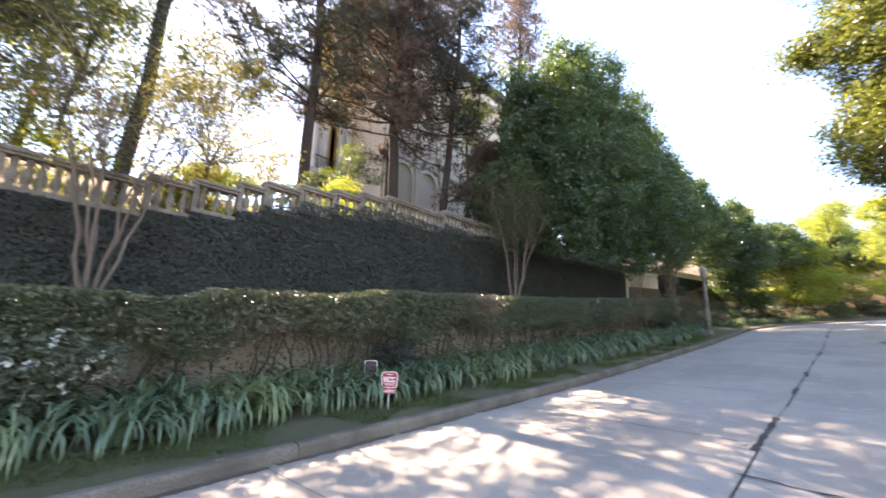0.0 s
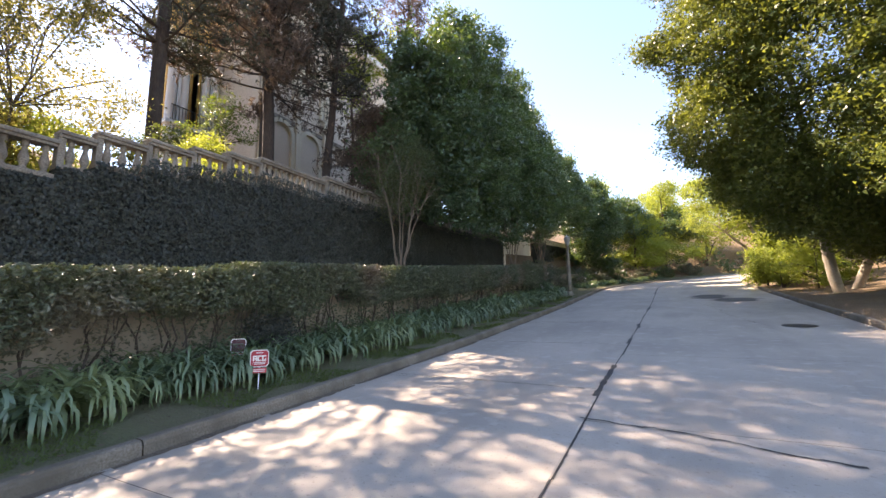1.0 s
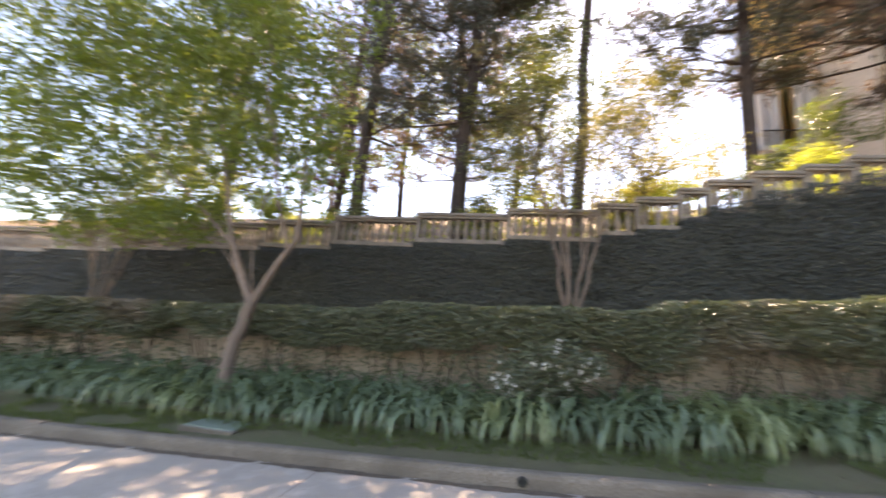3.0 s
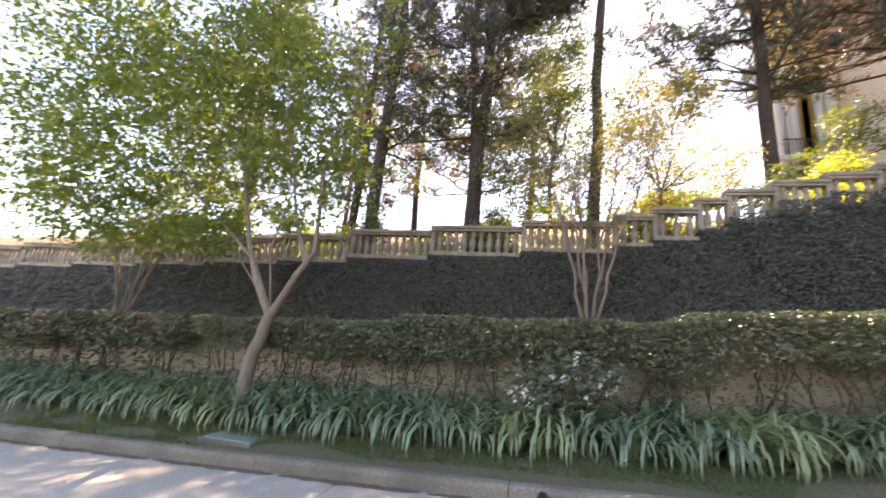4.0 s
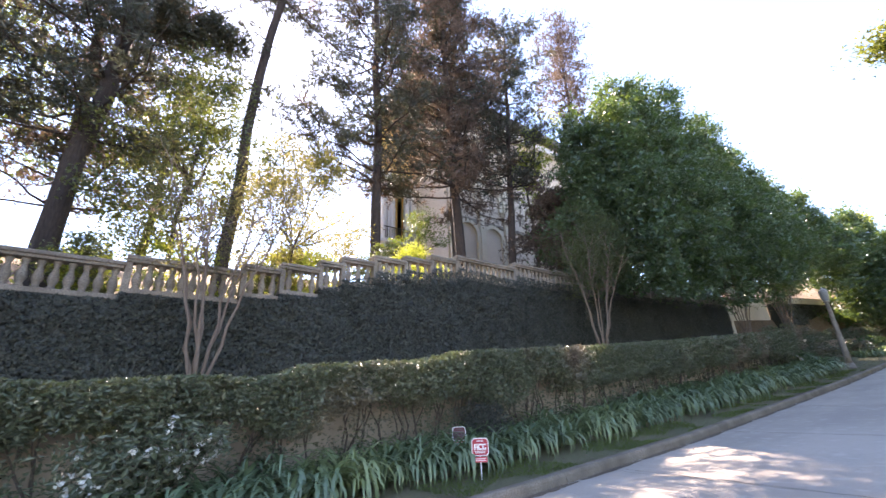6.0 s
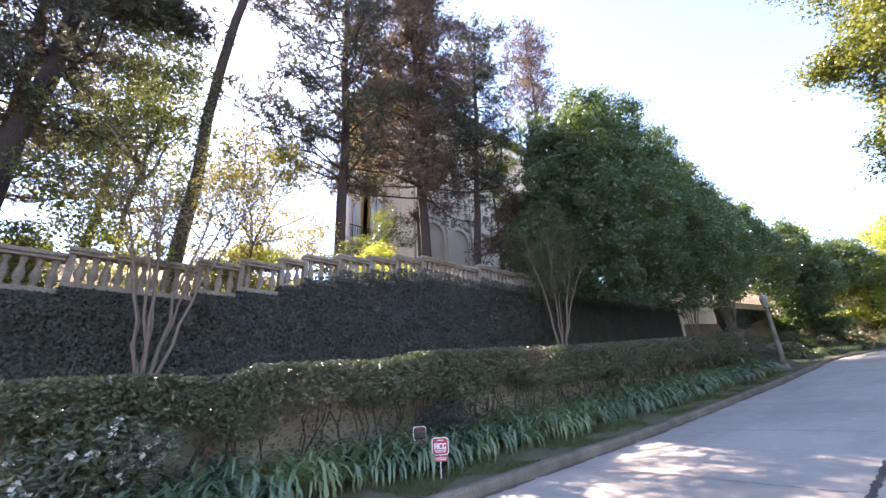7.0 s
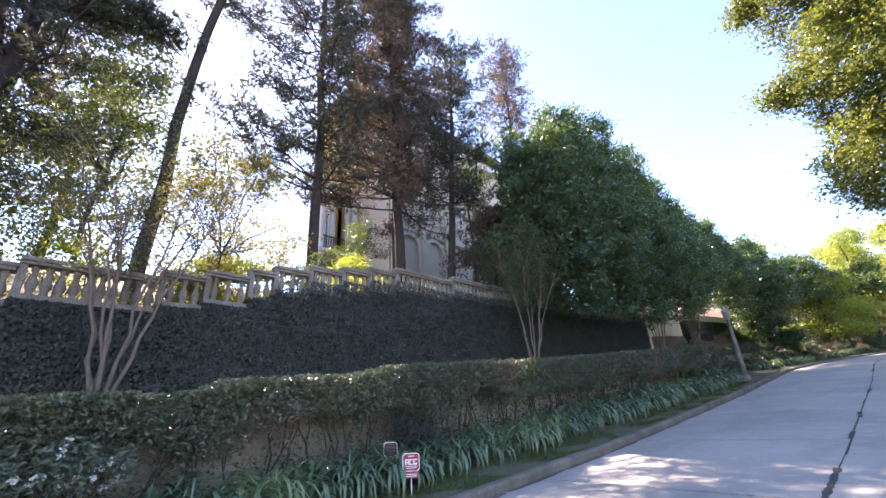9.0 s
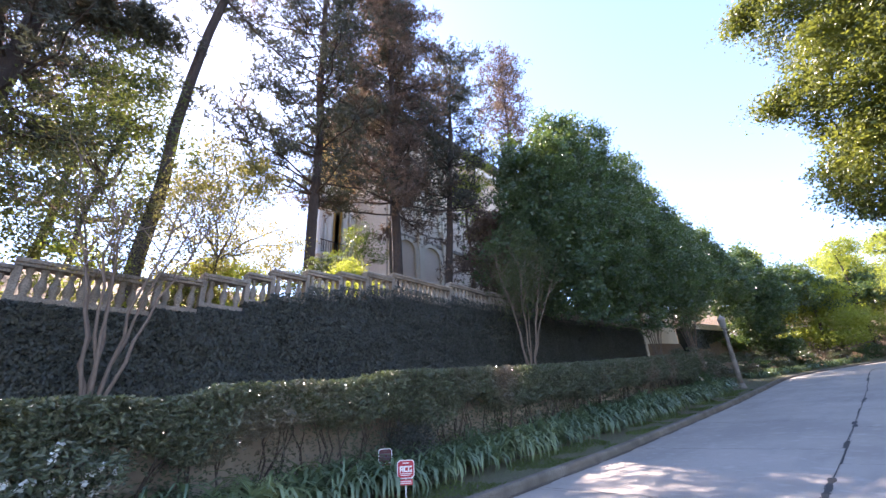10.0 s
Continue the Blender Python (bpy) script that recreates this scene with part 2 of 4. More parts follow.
def tuft_arrays(centres, length, rng, needles=7, width=0.09, lift=0.35):
    """Bursts of narrow needles round each centre."""
    c = np.repeat(np.asarray(centres), needles, axis=0)
    n = len(c)
    d = rng.normal(size=(n, 3))
    d[:, 2] += lift
    d /= np.linalg.norm(d, axis=1)[:, None]
    side = np.cross(d, rng.normal(size=(n, 3)))
    side /= np.linalg.norm(side, axis=1)[:, None] + 1e-9
    s = (length * rng.uniform(0.6, 1.2, size=n))[:, None]
    v = np.empty((n, 3, 3))
    v[:, 0] = c - side * s * width
    v[:, 1] = c + side * s * width
    v[:, 2] = c + d * s
    return v.reshape(-1, 3), np.arange(3 * n).reshape(n, 3)


def clump_points(blobs, rng, per_clump=60, spread=0.5, shell=0.55):
    """Leaf places: each blob (x, y, z, rx, ry, rz, clumps) is filled with small clumps, denser towards its outside."""
    out, mids = [], []
    for x, y, z, rx, ry, rz, k in blobs:
        u = rng.normal(size=(k, 3))
        u /= np.linalg.norm(u, axis=1)[:, None]
        rad = (shell + (1.08 - shell) * rng.random(k) ** 0.6)[:, None]
        m = np.array([x, y, z]) + u * rad * np.array([rx, ry, rz])
        mids.append(m)
        sp = spread * rng.uniform(0.6, 1.4, size=(k, 1, 1))
        g = rng.normal(size=(k, per_clump, 3)) * sp * np.array([1, 1, 0.6]) * 0.5
        out.append((m[:, None, :] + g).reshape(-1, 3))
    return np.concatenate(out), np.concatenate(mids)


# ---- the lie of the land ----
ROAD_L, ROAD_R, SEAM, BEND_Y, BEND_R = -4.85, 4.4, -0.9, 38.0, 40.0
_PY = [-400, -60, -6.8, 0, 5, 10, 14.5, 23, 34.5, 70, 140, 400]
_PZ = [-5, -1.9, -0.27, 0, 0.32, 0.67, 1.05, 1.79, 2.92, 6.3, 11, 16]
WALL_X, LOW_X = -11.0, -7.7


def road_z(s):
    return float(np.interp(s, _PY, _PZ))


def along(off, s):
    """The place at an offset (positive to the right) from the road's line, s metres along it."""
    off += float(np.interp(s, [8, 25, 39], [0, 0.75, 1.1])) * min(1.3, max(0.0, (off - ROAD_L) / (ROAD_R - ROAD_L)))
    if s <= BEND_Y:
        return off, s
    a = min((s - BEND_Y) / BEND_R, 1.5)
    rest = (s - BEND_Y) - a * BEND_R
    x, y = BEND_R - (BEND_R - off) * math.cos(a), BEND_Y + (BEND_R - off) * math.sin(a)
    return x + rest * math.sin(a), y + rest * math.cos(a)


def strip(stations, offsets, dz, jitter=0.0, seed=1):
    """A sheet that follows the road: dz(off, s) is its height above the road's line."""
    rng = random.Random(seed)
    v, f = [], []
    k = len(offsets)
    for s in stations:
        for o in offsets:
            x, y = along(o, s)
            v.append((x, y, road_z(s) + dz(o, s) + rng.uniform(-jitter, jitter)))
    for i in range(len(stations) - 1):
        for j in range(k - 1):
            a = i * k + j
            f.append((a, a + 1, a + k + 1, a + k))
    return mesh_from("strip", v, f, True)


def wall_top(y):
    """Height of the foot of the balustrade along the ivy wall."""
    return float(np.interp(y, [-40, -7.3, -0.56, 2.7, 4.4, 8.7, 11.5, 16.5, 31], [2.6, 3.55, 4.05, 4.4, 4.8, 5.65, 5.9, 6.05, 6.95]))


def cross(off):
    """Height of the land beside the road above the road's line."""
    return float(np.interp(off, [-200, -60, -24, -14, -11.5, -11.2, -7.95, -7.85, -5.0, -4.9, 5.9, 6.0, 9, 20, 60, 200],
                           [22, 18, 8.5, 4.6, 3.6, 1.6, 1.6, 0.2, 0.05, -0.25, -0.25, 0.05, 0.5, 1.6, 3, 3]))


def ground_z(x, y):
    if y <= BEND_Y:
        return road_z(y) + cross(x)
    a = math.atan2(y - BEND_Y, BEND_R - x) if x < BEND_R else math.pi / 2
    off = BEND_R - math.hypot(BEND_R - x, y - BEND_Y) if x < BEND_R else BEND_R - (y - BEND_Y)
    return road_z(BEND_Y + BEND_R * a) + cross(off)


# ---- ground ----
gx = sorted(set([-900, -600, -400, -250, -160, -100, -70, -50, -40, -34, -29, -24, -20, -17, -14, -12.5, -11.5, -11.2, -10, -9, -7.95, -7.85, -7, -6, -5, -4.9, -3, 0, 3, 4.4, 5.9, 6.0, 7, 9, 12, 16, 20, 26, 33, 40, 55, 80, 120, 200, 350, 600, 900]))
gy = sorted(set([-900, -500, -250, -120, -60, -40, -25] + list(range(-16, 92, 2)) + [96, 104, 115, 130, 160, 200, 300, 500, 900]))
gv = [(x, y, ground_z(x, y)) for y in gy for x in gx]
gn = len(gx)
gf = [(j * gn + i, j * gn + i + 1, (j + 1) * gn + i + 1, (j + 1) * gn + i) for j in range(len(gy) - 1) for i in range(gn - 1)]
tagged(part_mesh("ground", mesh_from("ground", gv, gf, True), M_LITTER), "brown earth covered in leaf litter under the trees", "ground", kind="structure")

S_ALL = [-60, -40, -30] + [0.5 * i for i in range(-44, 150)] + [80, 90, 100]
road = tagged(part_mesh("road", strip(S_ALL, [ROAD_L - 0.05, -3, -1, 1, 3, ROAD_R + 0.05], lambda o, s: -0.03), M_TAR), "pale grey concrete road with tar-filled joints climbing gently", "road", kind="structure")
verge = tagged(part_mesh("verge", strip([0.25 * i for i in range(-160, 300)], [-7.72, -7.4, -7.0, -6.6, -6.3, -6.0, -5.7, -5.45, -5.2, -5.03], lambda o, s: 0.13 + 0.12 * max(0, -5.3 - o) + 0.03 * noise.noise(Vector((o * 2, s * 2, 0))), 0.008), M_MOSS), "dark soil verge with thin moss and turf", "verge", kind="structure")
terrace = tagged(part_mesh("terrace", strip([0.5 * i for i in range(-80, 66)], [-11.05, -10, -9, -7.85], lambda o, s: 1.88, 0.02), M_SOIL), "bare soil terrace between low wall and ivy wall", "terrace", kind="structure")
bank = tagged(part_mesh("bank", strip([0.5 * i for i in range(-60, 170)], [4.62, 5.2, 6, 7, 8.5, 10, 13, 16], lambda o, s: 0.12 + 0.08 * (o - 4.62) + 0.05 * noise.noise(Vector((o, s, 3))), 0.02), M_LITTER), "sloping bank of dry soil and fallen leaves", "bank", kind="structure")


# ---- walls of the garden ----
def run_wall(name, x0, x1, ys, foot, top, material, label, parent=None):
    v, f = [], []
    for y in ys:
        v += [(x0, y, foot(y)), (x1, y, foot(y)), (x1, y, top(y)), (x0, y, top(y))]
    for i in range(len(ys) - 1):
        for k in range(4):
            a, b = 4 * i + k, 4 * i + (k + 1) % 4
            f.append((a, b, b + 4, a + 4))
    e = 4 * (len(ys) - 1)
    f += [(3, 2, 1, 0), (e, e + 1, e + 2, e + 3)]
    ob = part_mesh(name, mesh_from(name, v, f), material, parent)
    return ob if parent else tagged(ob, label, "wall", kind="structure")


YS = [0.5 * i for i in range(-100, 67)]
low_wall = run_wall("low_wall", -7.9, LOW_X, YS, lambda y: road_z(y) - 0.3, lambda y: road_z(y) + 1.90, M_STUCCO, "stained beige stucco retaining wall behind the hedge")
part_mesh("coping", strip(YS, [-7.95, -7.65], lambda o, s: 1.94), M_STUCCO, low_wall)

# steps of the balustrade: where each level length begins, and the height of its plinth
STEPS = [-24.0, -21.4, -18.8, -16.0, -13.4, -10.6, -8.0, -5.66, -3.2, -0.65, 1.7, 2.64, 3.68, 4.34, 5.37, 6.48, 7.5, 8.6, 11.5, 14.0, 16.6, 19.2, 21.8]
LEVEL = [float(np.interp(a, [-24, -8, -5.66, -3.2, -0.65, 1.7, 2.64, 3.68, 4.34, 5.37, 6.48, 7.5, 8.6, 11.5, 14, 16.6, 19.2, 21.8],
                         [2.85, 3.6, 3.77, 3.92, 4.09, 4.28, 4.47, 4.72, 4.95, 5.18, 5.36, 5.58, 5.77, 5.99, 6.06, 6.14, 6.3, 6.45])) for a in STEPS[:-1]]


def level_at(y):
    for a, b, z in zip(STEPS, STEPS[1:], LEVEL):
        if a <= y < b:
            return z
    return wall_top(y)


ivy_y = sorted(set(YS[:-4] + [s + d for s in STEPS for d in (-0.002, 0.002)] + [31.0]))
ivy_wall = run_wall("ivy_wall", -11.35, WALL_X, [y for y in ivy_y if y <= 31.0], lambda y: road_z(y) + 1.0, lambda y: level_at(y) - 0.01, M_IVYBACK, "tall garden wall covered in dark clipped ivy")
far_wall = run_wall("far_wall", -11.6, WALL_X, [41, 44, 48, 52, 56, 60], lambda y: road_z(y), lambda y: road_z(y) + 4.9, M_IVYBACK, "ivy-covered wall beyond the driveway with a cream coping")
run_wall("coping", -11.75, -10.9, [41, 44, 48, 52, 56, 60.1], lambda y: road_z(y) + 4.9, lambda y: road_z(y) + 5.45, M_CREAM, "", far_wall)
gate_wall = run_wall("gate_wall", -11.95, -11.6, [31.6, 35, 38, 40.9], lambda y: road_z(y), lambda y: road_z(y) + 5.3, M_CREAM, "cream stucco wall beside the driveway")
pier = part("wall_end", box_bm(-11.42, -10.93, 31.002, 31.5, 3.0, 7.25, 0.02), M_CREAM, ivy_wall, "pale stucco end of the wall")


def ivy_sheet(name, y0, y1, foot, top, count, size, x=WALL_X, seed=5):
    rng = np.random.default_rng(seed)
    y = rng.uniform(y0, y1, count)
    lo = np.array([foot(t) for t in y])
    hi = np.array([top(t) for t in y])
    z = lo + (hi - lo) * rng.random(count)
    bump = np.array([0.10 * noise.noise(Vector((a * 0.9, b * 0.9, 2))) + 0.06 * noise.noise(Vector((a * 3, b * 3, 7))) for a, b in zip(y, z)])
    c = np.c_[x + 0.05 + bump + 0.05 * rng.random(count), y, z]
    d = np.c_[0.55 * rng.normal(size=count) + 0.35, 0.55 * rng.normal(size=count), np.full(count, -1.0)]
    d /= np.linalg.norm(d, axis=1)[:, None]
    side = np.cross(d, np.c_[np.ones(count), 0.35 * rng.normal(size=(count, 2))])
    side /= np.linalg.norm(side, axis=1)[:, None]
    s = (size * rng.uniform(0.6, 1.35, size=count))[:, None]
    v = np.stack([c - d * s * 0.5, c + side * s * 0.42 - np.array([0.012, 0, 0]), c + d * s * 0.5, c - side * s * 0.42 - np.array([0.012, 0, 0])], axis=1)
    return mesh_from(name, v.reshape(-1, 3), np.arange(4 * count).reshape(count, 4))


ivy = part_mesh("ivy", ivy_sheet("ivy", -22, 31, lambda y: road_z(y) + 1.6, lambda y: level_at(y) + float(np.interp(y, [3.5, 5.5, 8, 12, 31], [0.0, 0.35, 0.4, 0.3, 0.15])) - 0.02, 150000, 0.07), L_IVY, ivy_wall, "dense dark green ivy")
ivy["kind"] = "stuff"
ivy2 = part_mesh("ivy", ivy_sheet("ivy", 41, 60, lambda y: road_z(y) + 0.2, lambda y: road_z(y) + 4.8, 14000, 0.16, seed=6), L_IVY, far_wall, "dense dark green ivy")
ivy2["kind"] = "stuff"


# ---- balustrade ----
BAL = lathe_bm([(0.062, 0.0), (0.062, 0.05), (0.045, 0.07), (0.052, 0.11), (0.078, 0.20), (0.075, 0.27), (0.045, 0.40), (0.036, 0.48), (0.05, 0.51), (0.05, 0.53), (0.06, 0.56), (0.06, 0.60)], 8)
BAL_ME = bpy.data.meshes.new("baluster")
BAL.to_mesh(BAL_ME)
BAL.free()
BAL_ME.materials.append(M_STONE)


def balustrade(y0, y1, z):
    b = thing("balustrade", (-11.17, y0, z), "weathered pale cast stone balustrade on the ivy wall", "balustrade", "balustrade lengths on the wall")
    n = y1 - y0
    part("plinth", box_bm(-0.17, 0.17, 0.004, n - 0.004, 0.0, 0.11, 0.015), M_STONE, b)
    rail = box_bm(-0.15, 0.15, 0.004, n - 0.004, 0.71, 0.78, 0.015)
    box_bm(-0.19, 0.19, 0.004, n + 0.03, 0.775, 0.87, 0.025, rail)
    part("handrail", rail, M_STONE, b)
    k = max(2, round((n - 0.3) / 0.215))
    for i in range(k):
        o = part_mesh("baluster", BAL_ME, M_STONE, b)
        o.scale = (1.22, 1.22, 1.0)
        o.location = (0, 0.26 + (n - 0.40) * i / (k - 1) if k > 1 else n / 2, 0.11)
    part("post", box_bm(-0.11, 0.11, 0.01, 0.14, 0.105, 0.715, 0.01), M_STONE, b)


for a, b, z in zip(STEPS, STEPS[1:], LEVEL):
    balustrade(a, b, z)
for i in range(4):
    a = 21.8 + 2.3 * i
    balustrade(a, a + 2.3, wall_top(a + 1.1))


# ---- house on the hill ----
house = thing("house", (-23, 17, 7.0), "large pale rendered villa with white columns behind the pines", "house")
part("wall", box_bm(-6, 0, 0.3, 22, 0, 19.5, 0.05), M_HOUSE, house)
part("wall", box_bm(-6, -4.56, -3.2, 0.29, 0, 18.0, 0.05), M_OCHRE, house, "ochre rendered wall of the porch")
part("cornice", box_bm(-6.3, 0.5, 0.2, 22.4, 18.2, 18.8, 0.12), M_WHITE, house)
part("cornice", box_bm(-6.3, -3.8, -3.5, 0.2, 12.2, 13.2, 0.12), M_WHITE, house)
part("roof", box_bm(-6.6, 0.8, -3.6, 22.6, 19.5, 20.2, 0.2), M_GREY_ROOF, house)
for yy in (-2.9, -2.1, -0.7, 0.0):
    col = lathe_bm([(0.42, 0.0), (0.42, 0.3), (0.32, 0.45), (0.31, 5.0), (0.27, 11.6), (0.4, 11.8), (0.44, 12.2)], 16)
    bmesh.ops.translate(col, verts=col.verts, vec=(-4.4, yy, 0))
    part("column", col, M_WHITE, house, "white column")
def arch_bm(y0, y1, z0, z1, x0, x1, wide, n=14):
    """A round-headed band: two jambs and a half ring, wide metres across."""
    r, ym = 0.5 * (y1 - y0), 0.5 * (y0 + y1)
    line = [(y0, z0)] + [(ym - r * math.cos(math.pi * k / n), z1 + r * math.sin(math.pi * k / n)) for k in range(n + 1)] + [(y1, z0)]
    mid = Vector((ym, z1))
    bm, rings = bmesh.new(), []
    for k, q in enumerate(line):
        q = Vector(q)
        o = (q - mid).normalized() * wide if 0 < k < len(line) - 1 else Vector((-wide if k == 0 else wide, 0))
        rings.append([bm.verts.new((xx, p[0], p[1])) for xx, p in ((x0, q), (x1, q), (x1, q + o), (x0, q + o))])
    for a, b in zip(rings, rings[1:]):
        for k in range(4):
            bm.faces.new((a[k], a[(k + 1) % 4], b[(k + 1) % 4], b[k]))
    bm.faces.new(rings[0])
    bm.faces.new(rings[-1][::-1])
    bmesh.ops.recalc_face_normals(bm, faces=bm.faces[:])
    return bm


for yy in (-2.5, -1.4):
    part("arch", arch_bm(yy + 0.08, yy + 1.02, 0.0, 12.2, -4.75, -4.2, 0.16), M_WHITE, house, "white round-headed arch")
part("string_course", box_bm(-5.1, -4.0, -3.3, 0.2, 6.9, 7.2, 0.04), M_WHITE, house)
for k in range(15):
    part("baluster", box_bm(-4.03, -4.0, -2.9 + 0.2 * k, -2.87 + 0.2 * k, 7.2, 8.2), M_IRON, house, "thin dark iron railing bar")
part("rail", box_bm(-4.05, -3.98, -3.0, 0.1, 8.2, 8.26, 0.01), M_IRON, house)
for y0, y1, zz in ((1.3, 3.1, 4.6), (4.0, 5.8, 4.6), (1.3, 3.1, 9.8), (4.0, 5.8, 9.8)):
    part("moulding", arch_bm(y0, y1, zz, zz + 2.6, -0.02, 0.22, 0.3), M_CREAM, house, "cream stone surround of a blind arch")
for yy in (0.45, 3.4, 6.2):
    part("pilaster", box_bm(-0.02, 0.3, yy, yy + 0.45, 0, 18.1, 0.05), M_CREAM, house, "cream stone pilaster")
part("string_course", box_bm(-0.02, 0.14, 0.3, 22, 8.3, 8.6, 0.04), M_STONE, house)


# ---- trees ----
def tree(name, base, trunk, r0, r1, blobs, leaf_mat, bark, label, leaf=0.16, per=60, spread=0.6, seed=1, limbs=10, needle=False, limb_r=0.07, group="", aspect=0.45, shell=0.55, droop=0.0, sides=9, extra=None, category="tree", shoots=0.0):
    """trunk: places from the foot up; blobs: masses of foliage, to which limbs run."""
    rng, prng = np.random.default_rng(seed), random.Random(seed)
    t = thing(name, base, label, category, group)
    o = Vector(base)
    w = Wood()
    pts = [Vector(base)]
    for a, b in zip(trunk, trunk[1:]):
        pts += [p for p in bent(a, b, prng, 0.02, 4)][1:]
    pts[0] = Vector(trunk[0])
    w.limb([p - o for p in pts], r0, r1, sides)
    part_mesh("trunk", w.mesh("trunk"), bark, t)
    c, mids = clump_points(blobs, rng, per, spread, shell)
    if shoots:
        # upright leafy shoots standing out of the crown
        q = mids[rng.random(len(mids)) < 0.5]
        u = rng.random((len(q), 14, 1))
        lean = rng.normal(size=(len(q), 1, 3)) * np.array([0.35, 0.35, 0.12]) + np.array([0, 0, 1.0])
        c = np.concatenate([c, (q[:, None, :] + u * lean * shoots * (0.8 + 2.4 * rng.random((len(q), 1, 1))) + rng.normal(size=(len(q), 14, 3)) * (0.2 - 0.12 * u)).reshape(-1, 3)])
    w = Wood()
    pick = prng.sample(range(len(mids)), min(limbs, len(mids)))
    for i in pick:
        m = Vector(mids[i])
        below = [p for p in pts if p.z < m.z - 0.25 * (m - p).length * 0.5] or [pts[-1]]
        foot = min(below, key=lambda p: (p - m).length)
        w.limb([p - o for p in bent(foot, m, prng, 0.07, 5, 0.05)], limb_r * prng.uniform(0.6, 1.2), 0.012, 5)
    for q in extra or []:
        if q[1] < 0.03:
            w.limb([Vector(p) - o for p in q[0]], q[1], q[2], 5)
        else:
            part_mesh("limb", Wood().limb([Vector(p) - o for p in q[0]], q[1], q[2], 8).mesh("limb"), bark, t)
    if w.n:
        tagged(part_mesh("branchwork", w.mesh("branchwork"), bark, t), kind="stuff")
    c = c - np.array(base)
    v, f = tuft_arrays(c, leaf, rng) if needle else leaf_arrays(c, leaf, rng, aspect, 0.3, droop)
    part_mesh("crown", mesh_from("crown", v, f), leaf_mat, t)
    return t


def spread_blobs(x, y, z0, z1, r, n, clumps, seed, taper=0.4):
    """Uneven masses stacked up a crown."""
    rng = random.Random(seed)
    out = []
    for i in range(n):
        u = (i + 0.5) / n
        q = r * (1 - taper * abs(2 * u - 0.8))
        a = rng.uniform(0, 6.28)
        out.append((x + 0.55 * q * math.cos(a), y + 0.55 * q * math.sin(a), z0 + (z1 - z0) * u, q * rng.uniform(0.55, 0.8), q * rng.uniform(0.55, 0.8), (z1 - z0) / n * rng.uniform(0.5, 0.8), clumps))
    return out


def shrubby_blobs(x, y, z0, z1, r, n, clumps, seed):
    """Upright leafy masses wound round a crown that narrows to an uneven top."""
    rng = random.Random(seed)
    out = []
    for i in range(n):
        u = (i + 0.5) / n
        q = r * (1 - 0.55 * max(0.0, u - 0.3) / 0.7) * (0.75 + 0.25 * min(1.0, u / 0.15))
        a = 2.4 * i + rng.uniform(-0.4, 0.4)
        w = q * rng.uniform(0.28, 0.48)
        out.append((x + 0.6 * q * math.cos(a), y + 0.6 * q * math.sin(a), z0 + (z1 - z0) * (0.08 + 0.82 * u), w, w, (z1 - z0) * rng.uniform(0.09, 0.13), clumps))
    return out


def pine(base, top, r0, r1, c0, reach, whorls, mat, label, seed, dense=1.0, droop=0.0, fan=1.0, pads=()):
    """A pine: whorls of rising limbs from c0 upwards, each with flat sprays of needle tufts on its outer part."""
    rng, prng = np.random.default_rng(seed), random.Random(seed)
    b, e = Vector(base), Vector(top)
    t = thing("pine_tree", base, label, "tree", "pines behind the balustrade")
    line = bent(b, e, prng, 0.008, 10)
    part_mesh("trunk", Wood().limb([p - b for p in line], r0, r1, 9).mesh("trunk"), M_BARK_PINE, t)
    w = Wood()
    cents = []
    for i in range(whorls):
        u = i / (whorls - 1)
        z = c0 + (e.z - c0) * u + prng.uniform(-0.3, 0.3)
        k = (z - b.z) / (e.z - b.z)
        q = b.lerp(e, min(1.0, k))
        a0 = prng.uniform(0, 6.28)
        for j in range(5):
            a = a0 + 1.26 * j + prng.uniform(-0.5, 0.5)
            long = reach * (1 - 0.35 * u) * prng.uniform(0.35, 1.1)
            tip = q + Vector((math.cos(a) * long * 0.8, math.sin(a) * long * fan, long * (0.25 - droop) + prng.uniform(-0.3, 0.4)))
            pts = bent(q, tip, prng, 0.06, 5, -0.06)
            w.limb([p - b for p in pts], 0.05 * (1 - 0.5 * u), 0.012, 5)
            for m in range(int(12 * dense * (0.6 + 0.4 * long / reach))):
                v = prng.uniform(0.3, 1.05)
                p = q.lerp(tip, v) + Vector((prng.gauss(0, 0.32), prng.gauss(0, 0.32), prng.gauss(0.05 - droop, 0.18)))
                if m % 3 == 0:
                    w.limb([q.lerp(tip, v * 0.85) - b, p - b], 0.012, 0.005, 4)
                cents.append(p - b)
    for x, y, z, r in pads:
        m = Vector((x, y, z))
        q = b.lerp(e, (z - 0.5 - b.z) / (e.z - b.z))
        w.limb([p - b for p in bent(q, m, prng, 0.06, 5)], 0.06, 0.02, 5)
        for k in range(int(75 * r)):
            p = m + Vector((prng.gauss(0, 0.45), prng.gauss(0, 0.5), prng.gauss(0, 0.24))) * r
            if k % 4 == 0:
                w.limb([m - b, p - b], 0.014, 0.005, 4)
            cents.append(p - b)
    tagged(part_mesh("branchwork", w.mesh("branchwork"), M_BARK_PINE, t), kind="stuff")
    c = np.array([tuple(p) for p in cents])
    c = (c[:, None, :] + rng.normal(size=(len(c), 9, 3)) * np.array([0.22, 0.22, 0.11 + 0.3 * droop])).reshape(-1, 3)
    v, f = tuft_arrays(c, 0.25, rng, 6, 0.10, 0.35 - 1.5 * droop)
    part_mesh("crown", mesh_from("crown", v, f), mat, t)


